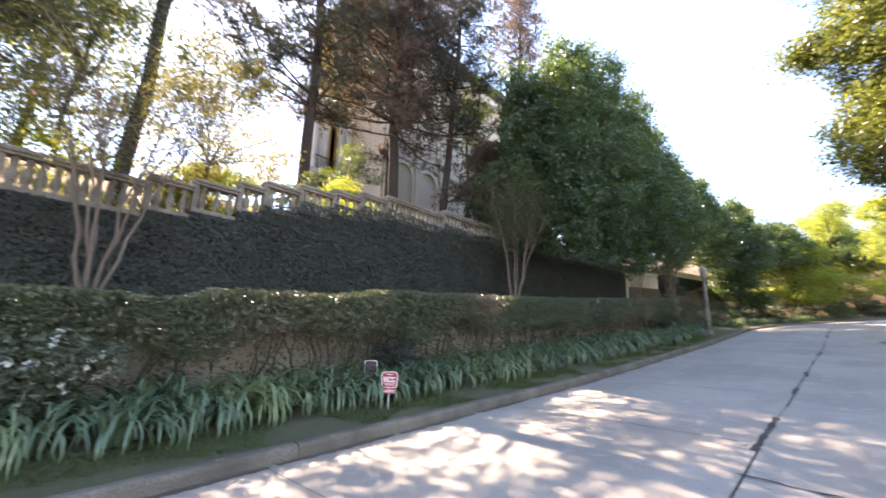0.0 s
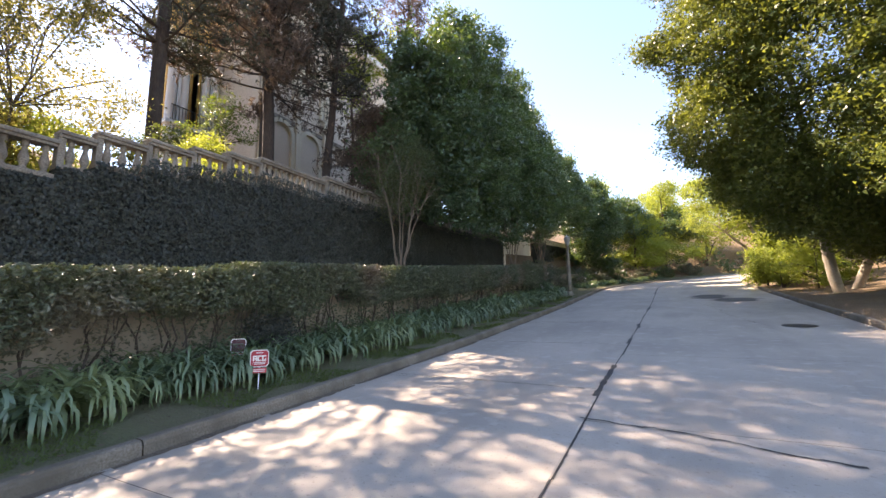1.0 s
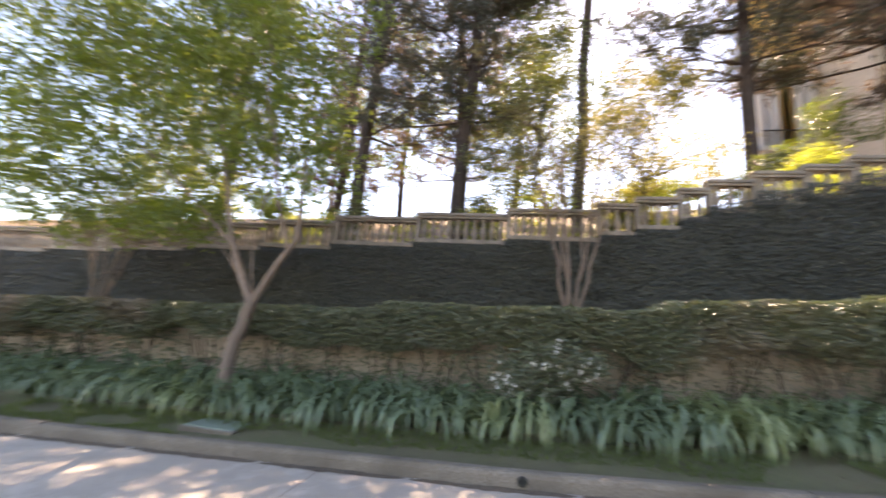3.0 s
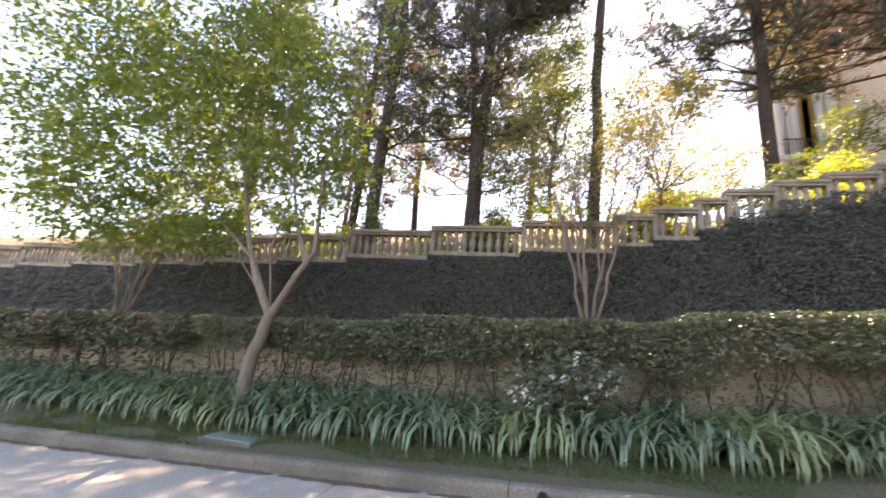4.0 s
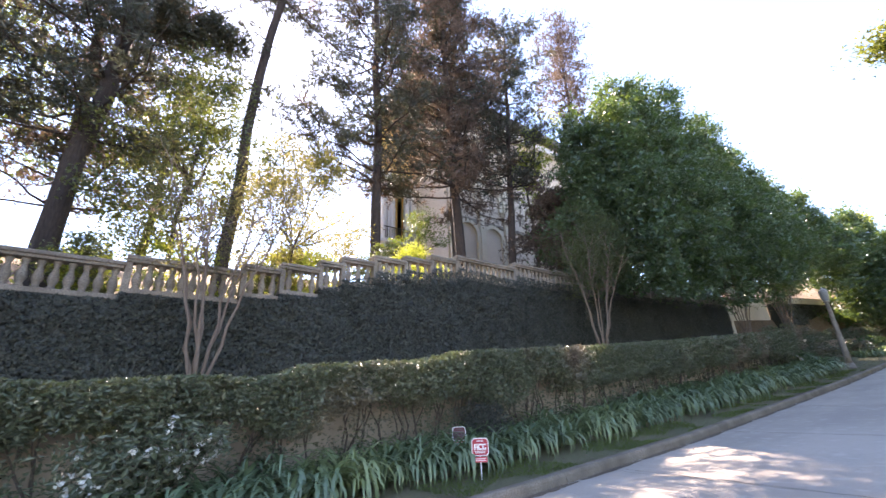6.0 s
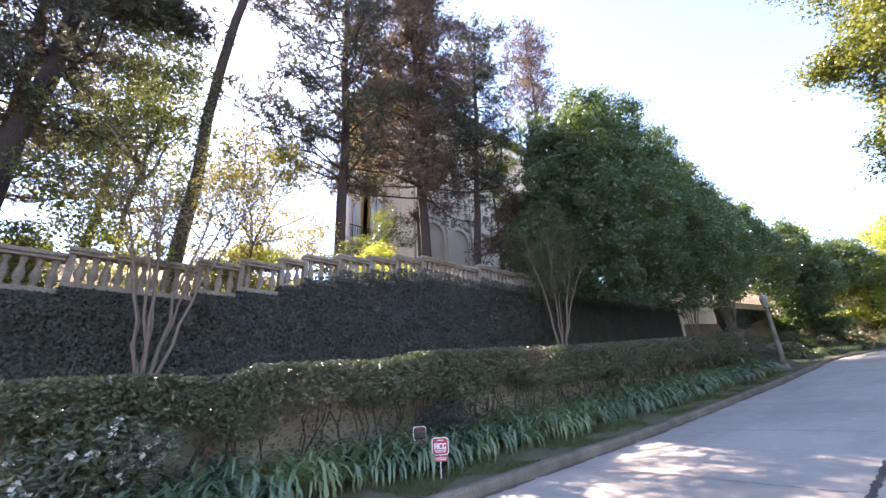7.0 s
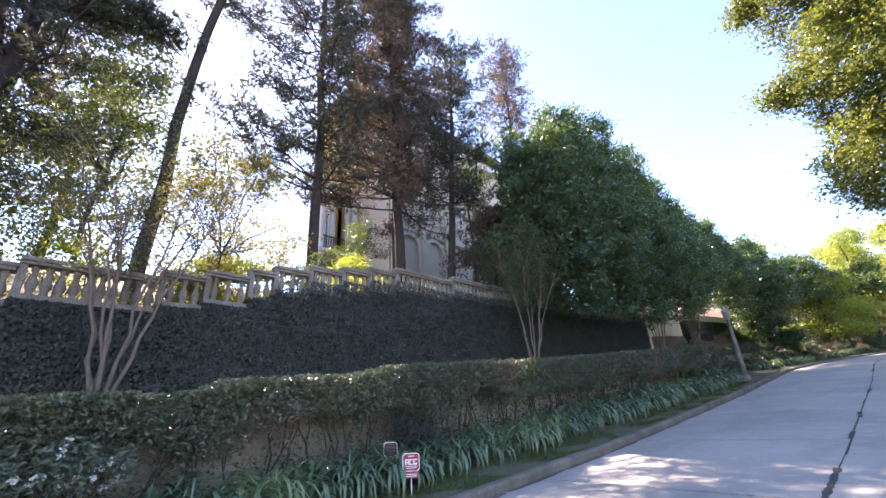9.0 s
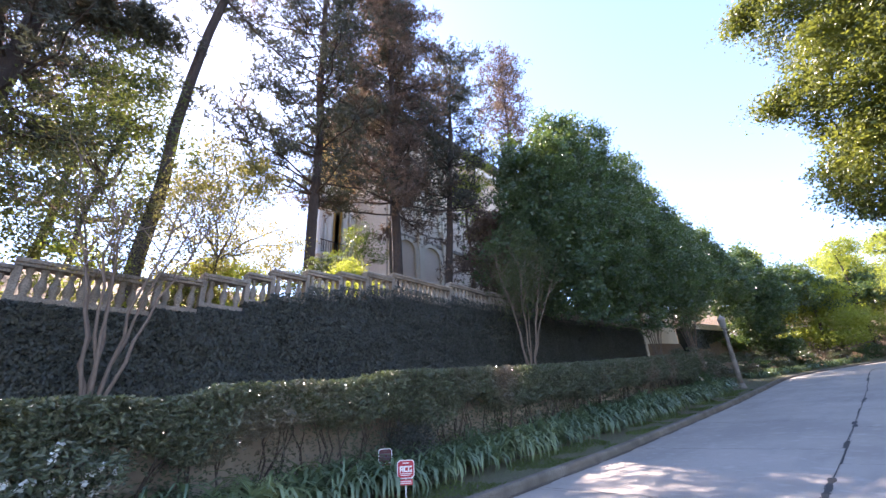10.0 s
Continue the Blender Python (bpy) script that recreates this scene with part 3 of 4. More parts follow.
PINE = "tall dark pine with a bare lower trunk behind the balustrade"
BROWN = "tall pine with brown drying needles behind the balustrade"
pine((-13.5, 1.43, 4.0), (-13.5, 2.55, 27), 0.21, 0.10, 17.5, 2.6, 9, L_PINE, PINE, 21, 0.8)
pine((-14.0, -2.5, 3.9), (-14.0, -2.3, 27), 0.29, 0.10, 9.0, 5.0, 18, L_PINE, PINE, 22, 1.4, pads=[(-13.0, -0.8, 13.6, 1.1), (-13.2, 0.3, 14.0, 0.9)])
pine((-14.0, -6.5, 3.6), (-14.0, -5.6, 24), 0.28, 0.10, 8.5, 4.8, 14, L_PINE, PINE, 23, 0.9)
pine((-14.2, 7.0, 5.0), (-14.2, 6.6, 28), 0.24, 0.08, 10.4, 4.2, 20, L_PINE, PINE, 24, 1.3, 0.0, 1.35)
pine((-14.3, 11.5, 5.3), (-14.3, 10.9, 27), 0.27, 0.08, 11.2, 4.0, 18, L_DEAD, BROWN, 25, 1.15, 0.2, 1.3)
pine((-16.0, 12.6, 6.0), (-16.0, 12.2, 30), 0.22, 0.06, 13.0, 3.8, 17, L_PINE, PINE, 26, 1.1)
pine((-14.0, 14.4, 5.5), (-14.0, 15.9, 25), 0.22, 0.06, 12.5, 3.6, 14, L_PINE, PINE, 27, 1.0, 0.1)
pine((-13.2, 17.0, 5.8), (-13.0, 17.4, 12.4), 0.13, 0.04, 8.6, 2.6, 9, L_DEAD, "small pine with drooping grey-brown needles", 28, 1.3, 0.25)
pine((-17, 26.0, 7), (-17, 26.8, 35), 0.25, 0.05, 25, 3.4, 12, L_DEAD, "thin reddish pine top above the dense green trees", 29, 0.8)
pine((-18.5, -9.5, 4.6), (-18.5, -9.0, 26), 0.25, 0.08, 8, 4.4, 15, L_DEAD, BROWN, 30, 0.9)
pine((-19.0, -3.5, 5.0), (-19.0, -4.0, 28), 0.25, 0.08, 8.5, 4.4, 16, L_DEAD, BROWN, 31, 0.8)
pine((-16.0, -14.0, 4.0), (-16.0, -13.5, 24), 0.25, 0.08, 7, 4.6, 14, L_PINE, PINE, 32, 0.9)

FICUS = "dense dark green tree overhanging the ivy wall"
for i, (y, top, r) in enumerate([(18.0, 17.0, 2.6), (21.6, 20.4, 3.0), (25.4, 21.6, 3.1), (29.6, 20.6, 3.2), (34.0, 19.4, 3.1), (38.6, 18.8, 3.2), (44.0, 18.8, 3.4), (50.0, 18.0, 3.6), (57.0, 17.0, 3.9), (66.0, 16.0, 4.2)]):
    x, yy = along(-12.6, y)
    cx, cy = along(-10.2, y)
    z0 = ground_z(x, yy)
    low = max(level_at(y) if y < 31 else 0.0, road_z(y) + 4.6) + (0.1 if y < 31 else 1.7)
    near = y < 42
    tree("ficus_tree", (x, yy, z0), [(x, yy, z0), (x, yy + 0.2, 0.5 * (z0 + top)), (cx - 0.5, cy, top - 1.5)], 0.3, 0.08, shrubby_blobs(cx, cy, low - 0.4, top, r + 0.9, 30, 22 if near else 20, 80 + i), L_FICUS, M_BARK_PINE, FICUS, 0.25 if near else 0.32, 62 if near else 40, 0.56, 90 + i, 14, group="row of dense trees behind the wall", shell=0.75, droop=-0.15, aspect=0.44, shoots=0.55)



def myrtle(base, height, spread, seed, leaves, label, foliage=None):
    prng = random.Random(seed)
    b = Vector(base)
    stems, tips = [], []
    for k in range(8):
        a = 6.28 * k / 8 + prng.uniform(-0.3, 0.3)
        out = Vector((math.cos(a) * 0.5, math.sin(a), 0)) * spread * prng.uniform(0.6, 1.0)
        foot = b + out * 0.05
        mid = b + out * 0.42 + Vector((0, 0, height * 0.45))
        top = b + out * 1.0 + Vector((0, 0, height * prng.uniform(0.8, 1.0)))
        stems.append((bent(foot, mid, prng, 0.035, 5) + bent(mid, top, prng, 0.05, 4)[1:], 0.038, 0.012))
        for j in range(7):
            q = mid.lerp(top, prng.uniform(0.0, 0.95))
            e = q + Vector((prng.uniform(-0.5, 0.5), prng.uniform(-0.9, 0.9), prng.uniform(0.4, 1.2))) * spread * 0.6
            stems.append((bent(q, e, prng, 0.06, 4), 0.016, 0.005))
            tips.append(e)
    blobs = [(e.x, e.y, e.z, 0.35 * spread, 0.45 * spread, 0.4 * spread, leaves) for e in tips]
    return tree("crepe_myrtle", base, [base, tuple(b + Vector((0, 0, 0.25)))], 0.09, 0.05, blobs, foliage or L_MYRTLE, M_BARK_SMOOTH, label, 0.07, 14, 0.25, seed, 0, group="crepe myrtles on the terrace", extra=stems, shell=0.2)


MYR = "multi-stemmed crepe myrtle with bare smooth stems and thin leaves"
myrtle((-9.6, 0.92, 1.95), 4.9, 1.8, 201, 9, MYR)
myrtle((-9.6, 14.5, 2.95), 5.2, 2.1, 202, 20, MYR, L_GARDEN)
myrtle((-9.6, -11.7, 1.1), 3.6, 1.4, 203, 8, MYR)
myrtle((-9.6, 29.2, 4.2), 4.8, 1.8, 204, 14, MYR, L_GARDEN)
myrtle((-9.4, 36.5, 4.7), 4.6, 1.8, 205, 10, MYR, L_GARDEN)

# trees and shrubs behind the balustrade
for i, (y, hh) in enumerate(((16.2, 3.0), (17.9, 3.2))):
    prng = random.Random(610 + i)
    foot = Vector((-12.7, y, 5.6))
    fork = foot + Vector((0, 0.1, 1.5))
    arms = [(bent(fork.lerp(foot, 0.25 * k), fork + Vector((prng.uniform(-0.3, 0.3), sgn * prng.uniform(0.4, 1.1), hh * 0.5 + 0.25 * k)), prng, 0.08, 5), 0.05 - 0.008 * k, 0.012) for k, sgn in enumerate((-1, 1, -1, 1))]
    tree("sapling", tuple(foot), [tuple(foot), tuple(fork)], 0.08, 0.055, [(foot.x, y, fork.z + hh * 0.6, 0.5, 0.7, 0.5, 6)], L_DEAD, M_BARK_TWIG, "small bare forked sapling before the pale house wall", 0.06, 8, 0.3, 620 + i, 6, extra=arms, limb_r=0.02, group="garden trees behind the balustrade")
tree("garden_tree", (-14, 0.0, 4.3), [(-14, 0.0, 4.3), (-14, 0.2, 8), (-14, 0.4, 10.5)], 0.09, 0.04, spread_blobs(-13.6, 0.0, 6.2, 12.2, 2.5, 9, 40, 300), L_GARDEN, M_BARK_TWIG, "slender garden tree with small backlit green leaves", 0.13, 34, 0.5, 301, 14, group="garden trees behind the balustrade")
tree("garden_tree", (-13, 3.4, 4.7), [(-13, 3.4, 4.7), (-13, 3.4, 6.5)], 0.045, 0.025, spread_blobs(-13, 3.5, 5.4, 10.0, 2.1, 9, 70, 310), L_AUTUMN, M_BARK_TWIG, "thin tree with sparse yellow-brown backlit leaves", 0.10, 26, 0.4, 311, 26, limb_r=0.022, group="garden trees behind the balustrade")
tree("garden_tree", (-14.6, 17.2, 5.6), [(-14.6, 17.2, 5.6), (-14.5, 17.0, 10.0), (-14.4, 16.8, 14.0)], 0.12, 0.05, [(-14.2, 16.6, 14.4, 1.0, 0.9, 1.2, 44), (-14.0, 17.4, 16.2, 1.1, 1.0, 1.3, 44), (-14.2, 17.6, 12.6, 0.9, 0.9, 0.9, 30), (-14.0, 18.4, 18.2, 1.0, 1.0, 1.0, 30)], L_YELLOW, M_BARK_TWIG, "slender tree with sunlit yellow-green leaves beside the dense row", 0.15, 30, 0.4, 303, 10, group="garden trees behind the balustrade")
for i, (x, y, z, r, hh, m, lab) in enumerate([
    (-16.5, 10.6, 6.6, 1.5, 2.6, L_YELLOW, "bright yellow-green backlit shrub in front of the house"),
    (-14.5, -1.5, 4.4, 1.2, 1.6, L_YELLOW, "yellow-green backlit shrub behind the balustrade"),
    (-15.0, 4.0, 5.2, 1.4, 1.8, L_YELLOW, "yellow-green backlit shrub behind the balustrade"),
    (-14.5, -10.0, 4.0, 1.5, 2.2, L_YELLOW, "yellow-green backlit shrub behind the balustrade"),
    (-15.0, -13.5, 4.0, 1.8, 3.0, L_YELLOW, "yellow-green backlit shrub behind the balustrade"),
    (-15.0, -18.0, 4.0, 2.2, 4.0, L_YELLOW, "yellow-green backlit shrub behind the balustrade"),
    (-19.0, 12.5, 8.0, 2.2, 4.2, L_GREEN, "clipped green shrub on the slope before the house")]):
    tree("shrub", (x, y, z - 0.6), [(x, y, z - 0.6), (x, y, z + hh * 0.5)], 0.05, 0.02, spread_blobs(x, y, z, z + hh, r, 5, 34, 330 + i), m, M_BARK_TWIG, lab, 0.13, 30, 0.4, 340 + i, 6, group="shrubs behind the balustrade", category="shrub")
for i in range(10):
    y = -9.0 + 1.9 * i
    z = wall_top(y)
    tree("shrub", (-12.4, y, z - 0.5), [(-12.4, y, z - 0.5), (-12.4, y, z + 0.5)], 0.03, 0.015, spread_blobs(-12.4, y, z + 0.1, z + 1.1 + 0.4 * (i % 3), 0.95, 4, 22, 1300 + i), L_YELLOW if i % 2 else L_GARDEN, M_BARK_TWIG, "low backlit shrub just behind the balustrade", 0.10, 26, 0.3, 1320 + i, 5, group="shrubs behind the balustrade", limb_r=0.012, category="shrub")
for i, (x, y, hh) in enumerate([(-24, -8, 13), (-26, -1, 12), (-30, -16, 16), (-22, -22, 14), (-16, -14, 14)]):
    z = ground_z(x, y)
    tree("background_tree", (x, y, z), [(x, y, z), (x, y, z + hh)], 0.22, 0.06, spread_blobs(x, y, z + 2.5, z + hh, 3.4, 7, 34, 360 + i), L_OAK if i % 2 else L_GREEN, M_BARK_PINE, "leafy backlit tree farther up the garden", 0.24, 34, 0.8, 370 + i, 12, group="trees farther up the garden")

# tree at the edge of the verge
tree("verge_tree", (-6.5, -5.0, 0.0), [(-6.5, -5.0, 0.0), (-6.5, -4.95, 0.9), (-6.5, -4.7, 1.8)], 0.13, 0.10,
     [(-6.9, -7.6, 5.0, 2.2, 2.0, 1.6, 110), (-6.6, -5.4, 5.8, 2.0, 1.6, 1.6, 80), (-6.8, -3.9, 4.4, 1.0, 0.7, 1.0, 16), (-7.2, -9.8, 5.6, 2.2, 2.0, 2.2, 130), (-6.0, -7.2, 7.6, 2.4, 2.6, 1.4, 120), (-7.0, -9.5, 3.6, 1.4, 1.8, 0.8, 60), (-6.6, -6.8, 3.4, 1.0, 1.0, 0.6, 30), (-5.6, -8.2, 9.0, 2.4, 2.6, 1.2, 90), (-6.4, -4.4, 7.6, 1.8, 1.4, 1.2, 50), (-6.5, -8.6, 6.2, 1.6, 1.5, 1.2, 36), (-6.5, -7.0, 6.2, 1.4, 1.3, 1.0, 30), (-6.6, -9.4, 4.6, 1.5, 1.5, 0.9, 40), (-6.5, -11.0, 6.6, 1.8, 1.6, 1.4, 60), (-6.4, -5.6, 6.8, 1.4, 1.2, 0.9, 40), (-6.5, -4.2, 5.0, 0.9, 0.8, 0.7, 24), (-6.5, -10.6, 8.2, 1.9, 1.7, 1.1, 90), (-6.5, -12.2, 5.4, 1.6, 1.5, 1.4, 80), (-6.5, -8.6, 7.6, 1.5, 1.4, 0.9, 50)],
     L_VERGE, M_BARK_SMOOTH, "leaning forked tree with backlit green leaves on the verge", 0.17, 30, 0.46, 400, 3, limb_r=0.02,
     extra=[([(-6.5, -4.7, 1.75), (-6.5, -4.3, 2.5), (-6.4, -3.95, 2.9), (-6.4, -4.0, 4.4)], 0.075, 0.03), ([(-6.5, -4.7, 1.75), (-6.5, -5.1, 2.4), (-6.55, -5.4, 3.0), (-6.6, -6.1, 5.3)], 0.075, 0.03),
            ([(-6.5, -4.15, 2.7), (-6.5, -4.5, 3.6), (-6.6, -5.0, 5.6)], 0.04, 0.02), ([(-6.5, -5.3, 2.8), (-6.6, -6.3, 3.6), (-6.9, -8.2, 4.9)], 0.035, 0.015)])

# right-hand side of the road
OAK = "huge leafy oak overhanging the road, sunlit on its road side"
tree("oak_tree", (7.1, 25.2, 2.0), [(7.1, 25.2, 2.0), (6.7, 24.8, 4.5), (6.0, 22.5, 9.0), (5.2, 21.5, 14)], 0.24, 0.10,
     [(3.2, 20.6, 13.4, 2.2, 2.4, 2.8, 300), (2.9, 21.3, 9.7, 2.0, 2.3, 2.0, 270), (3.9, 21.0, 18.2, 3.0, 2.8, 2.6, 300), (6.0, 20.2, 16.5, 3.4, 3.0, 3.4, 300), (6.2, 20.0, 11.5, 3.2, 3.0, 3.4, 320), (4.4, 22.0, 7.4, 2.1, 2.3, 1.6, 240), (6.4, 22.6, 6.0, 2.4, 2.2, 1.7, 240), (0.6, 20.8, 13.7, 0.7, 0.9, 0.4, 26), (0.7, 20.8, 18.9, 0.8, 0.9, 0.45, 28), (8.6, 18.5, 8.4, 3.0, 3.0, 3.6, 320), (9.0, 19.0, 15, 3.6, 3.4, 4.0, 280), (8.4, 23.6, 5.4, 2.3, 2.2, 1.7, 220)],
     L_OAK, M_BARK_PALE, OAK, 0.19, 92, 0.62, 420, 14, group="oaks beside the road", limb_r=0.06, shell=0.45)
tree("oak_tree", (7.9, 26.2, 2.2), [(7.9, 26.2, 2.2), (8.5, 24.5, 5), (9.5, 20, 11)], 0.2, 0.10,
     [(10.0, 17.5, 6.0, 3.0, 3.0, 3.4, 300), (10.6, 22.5, 6.0, 3.2, 3.0, 3.4, 260), (12.0, 15.5, 12, 4.0, 4.0, 5.0, 280), (8.4, 15.5, 16.5, 3.6, 3.4, 3.0, 200), (12.5, 27, 7, 4.0, 4.0, 5.0, 240)],
     L_OAK, M_BARK_PALE, OAK, 0.17, 70, 0.7, 421, 12, group="oaks beside the road", limb_r=0.06, shell=0.45)
SLIM = "slim pale-trunked tree leaning over the road with sunlit yellow-green leaves"
tree("oak_tree", (7.4, 37.5, 3.3), [(7.4, 37.5, 3.3), (6.9, 37.4, 5.6), (5.2, 37.5, 9.5)], 0.2, 0.08,
     [(4.4, 37, 10.5, 2.4, 2.6, 1.6, 120), (6.2, 35.5, 9.6, 2.4, 2.6, 1.8, 120), (6.9, 33, 8.6, 2.0, 2.4, 1.5, 90), (8.4, 36, 10.0, 3.0, 3.0, 2.4, 120)],
     L_YELLOW, M_BARK_PALE, SLIM, 0.16, 56, 0.6, 422, 14, group="oaks beside the road")
tree("oak_tree", (8.2, 46.0, 4.0), [(8.2, 46.0, 4.0), (7.2, 45.6, 6.6), (5.0, 45.0, 9.0)], 0.19, 0.07,
     [(4.4, 44.6, 10.0, 2.4, 2.6, 1.4, 110), (6.6, 45.5, 10.6, 2.6, 2.6, 1.8, 120), (8.6, 45.0, 9.6, 2.4, 2.6, 1.8, 100)],
     L_YELLOW, M_BARK_PALE, SLIM, 0.18, 50, 0.6, 423, 12, group="oaks beside the road")
for i, (x, y, r, hh) in enumerate([(6.2, 31.0, 1.3, 3.2), (7.2, 28.5, 1.5, 3.4), (6.0, 33.6, 1.1, 2.2), (8.6, 30.5, 1.8, 4.6), (7.4, 34.5, 1.6, 3.6)]):
    z = road_z(y) + 0.3
    tree("shrub", (x, y, z - 0.1), [(x, y, z - 0.1), (x, y, z + hh * 0.6)], 0.05, 0.02, spread_blobs(x, y, z + 0.2, z + hh, r, 5, 40, 440 + i), L_YELLOW if i < 4 else L_OAK, M_BARK_TWIG, "sunlit yellow-green shrub on the roadside bank", 0.14, 34, 0.45, 450 + i, 8, group="shrubs on the bank", category="shrub")

# woods round the bend
for i, (off, s, hh, r, m) in enumerate([(-9.5, 50, 8, 2.6, L_FICUS), (-8.5, 57, 9, 3.0, L_YELLOW), (-9.5, 64, 13, 3.8, L_YELLOW), (-11, 72, 15, 4.2, L_YELLOW), (-9.5, 80, 14, 4.2, L_YELLOW), (-10, 89, 14, 4.2, L_OAK), (-17, 60, 12, 4.0, L_YELLOW), (-19, 72, 12, 4.5, L_YELLOW), (-19, 86, 13, 5.0, L_YELLOW), (8.5, 49, 10, 3.4, L_YELLOW), (11, 56, 12, 4.0, L_OAK), (13, 44, 13, 4.0, L_OAK), (8.0, 62, 11, 3.6, L_YELLOW), (-10, 98, 15, 4.6, L_OAK), (-20, 98, 19, 5.5, L_YELLOW), (16, 33, 13, 4.2, L_OAK)]):
    x, y = along(off, s)
    z = road_z(s) + cross(off) * 0.6
    tree("woodland_tree", (x, y, z), [(x, y, z), (x + 0.3, y - 0.2, z + hh * 0.55), (x, y, z + hh * 0.9)], 0.2, 0.06, spread_blobs(x, y, z + hh * 0.16, z + hh, r * 1.25, 8, 80, 470 + i), m, M_BARK_TWIG, "leafy woodland tree beside the bend of the road", 0.30, 32, 0.95, 490 + i, 12, group="woods round the bend")


# ---- hedge ----
def hedge_top(y):
    """Clipped height of the hedge above the road's line: level lengths with small steps."""
    return float(np.interp(y, [-30, -7, -2.45, -2.35, 1.85, 2.05, 4.75, 4.95, 12, 22, 33], [1.95, 1.95, 1.93, 2.08, 1.98, 2.12, 2.12, 2.26, 2.3, 2.42, 2.5]))


def hedge_shrub(y0, y1, seed, count):
    rng, prng = np.random.default_rng(seed), random.Random(seed)
    ym = 0.5 * (y0 + y1)
    base = Vector((-7.25, ym, road_z(ym) + 0.3))
    t = thing("hedge_shrub", base, "clipped evergreen hedge shrub with bare lower stems before the wall", "shrub", "clipped hedge along the low wall")
    y = rng.uniform(y0 - 0.12, y1 + 0.12, count)
    top = np.array([road_z(a) + hedge_top(a) for a in y])
    skirt = np.array([road_z(a) + 1.30 + 0.62 * noise.noise(Vector((a * 0.7, 4.0, 0))) for a in y])
    u = rng.random(count) ** 0.75
    z = np.where(rng.random(count) < 0.07, np.array([road_z(a) + 0.5 for a in y]) + rng.random(count) * 0.9, skirt + (top - skirt) * u)
    half = 0.50 * np.clip((z - skirt + 0.35) / 0.5, 0.35, 1.0)
    f = rng.random(count)
    x = np.where(f < 0.6, -7.22 + half * (0.9 + 0.22 * rng.normal(size=count)), -7.28 + half * rng.uniform(-0.9, 1, count))
    bump = np.array([0.12 * noise.noise(Vector((a * 2.2, b * 2.2, 9))) for a, b in zip(y, z)])
    c = np.c_[x + bump, y, np.minimum(z + bump * 0.3, top + 0.05 * rng.normal(size=count))] - np.array(base)
    v, fc = leaf_arrays(c, 0.078 if -6 < ym < 15 else 0.11, rng, 0.5, 0.2, 0.0)
    part_mesh("foliage", mesh_from("foliage", v, fc), L_HEDGE, t)
    for k in range(5):
        w = Wood()
        a = Vector((prng.uniform(-0.1, 0.15), (y1 - y0) * prng.uniform(-0.45, 0.45), -0.15))
        b = a + Vector((prng.uniform(-0.1, 0.25), prng.uniform(-0.3, 0.3), 1.4))
        w.limb(bent(a, b, prng, 0.06, 5), 0.024, 0.01, 5)
        w.limb(bent(a.lerp(b, 0.5), b + Vector((0.1, prng.uniform(-0.4, 0.4), 0.1)), prng, 0.05, 4), 0.013, 0.006, 4)
        part_mesh("stem", w.mesh("stem"), M_BARK_TWIG, t)


for i in range(40):
    a = -22 + 1.4 * i
    if a < 26.5:
        hedge_shrub(a, a + 1.4, 700 + i, 7600 if -6 < a < 14 else 3000)


# ---- strap-leaved plants along the verge ----
def strap_mesh(seed, n=38, length=1.1):
    prng = random.Random(seed)
    v, f = [(0, 0, -0.03)], []
    for _ in range(n):
        a = prng.uniform(0, 6.28)
        lg = length * prng.uniform(0.6, 1.15)
        lean = prng.uniform(0.3, 1.15)
        w = prng.uniform(0.022, 0.036)
        out = Vector((math.cos(a), math.sin(a), 0))
        side = Vector((-math.sin(a), math.cos(a), 0))
        p = out * 0.05 + Vector((prng.uniform(-0.08, 0.08), prng.uniform(-0.08, 0.08), 0))
        ang = 1.45 - 0.45 * lean
        b0 = len(v)
        for i in range(7):
            u = i / 6
            ww = w * (1.0 - 0.85 * u ** 3)
            v += [tuple(p - side * ww + Vector((0, 0, 0.006))), tuple(p), tuple(p + side * ww + Vector((0, 0, 0.006)))]
            p = p + (out * math.cos(ang) + Vector((0, 0, math.sin(ang)))) * lg / 6
            ang -= (0.25 + 0.5 * lean) * (0.5 + u)
        f.append((0, b0 + 2, b0 + 1, b0))
        for i in range(6):
            for k in range(2):
                o = b0 + 3 * i + k
                f.append((o, o + 1, o + 4, o + 3))
    return mesh_from("strap_leaves", v, f, True)


STRAPS = [strap_mesh(800 + i) for i in range(7)]
prng = random.Random(810)
y = -13.0
while y < 28.0:
    for row in range(3):
        x = -6.2 - 0.34 * row + prng.uniform(-0.1, 0.1)
        yy = y + prng.uniform(-0.12, 0.12)
        if abs(yy + 5.0) < 0.3 and row == 1 or (row == 2 and abs(yy - 0.4) < 0.7):
            continue
        o = part_mesh("agapanthus", prng.choice(STRAPS), L_LILY)
        sc = prng.uniform(0.85, 1.15) * (0.92 if row == 0 else 1.0) * float(np.interp(yy, [8, 16], [1.0, 1.22]))
        o.matrix_basis = pose(x, yy, road_z(yy) + 0.14 + 0.12 * max(0, -5.3 - x), 0, 0, prng.uniform(0, 360)) @ Matrix.Diagonal((sc, sc, sc, 1))
        tagged(o, "clump of arching strap-shaped green leaves on the verge", "plant", "strap-leaved plants along the verge")
    y += 0.47 if -8 < y < 14 else 0.55
for x, yy in ((-6.16, 4.72), (-6.2, 5.0)):
    o = part_mesh("agapanthus", STRAPS[2], L_LILY)
    o.matrix_basis = pose(x, yy, road_z(yy) + 0.14 + 0.12 * (-5.3 - x), 0, 0, 80 * yy)
    tagged(o, "clump of arching strap-shaped green leaves on the verge", "plant", "strap-leaved plants along the verge")
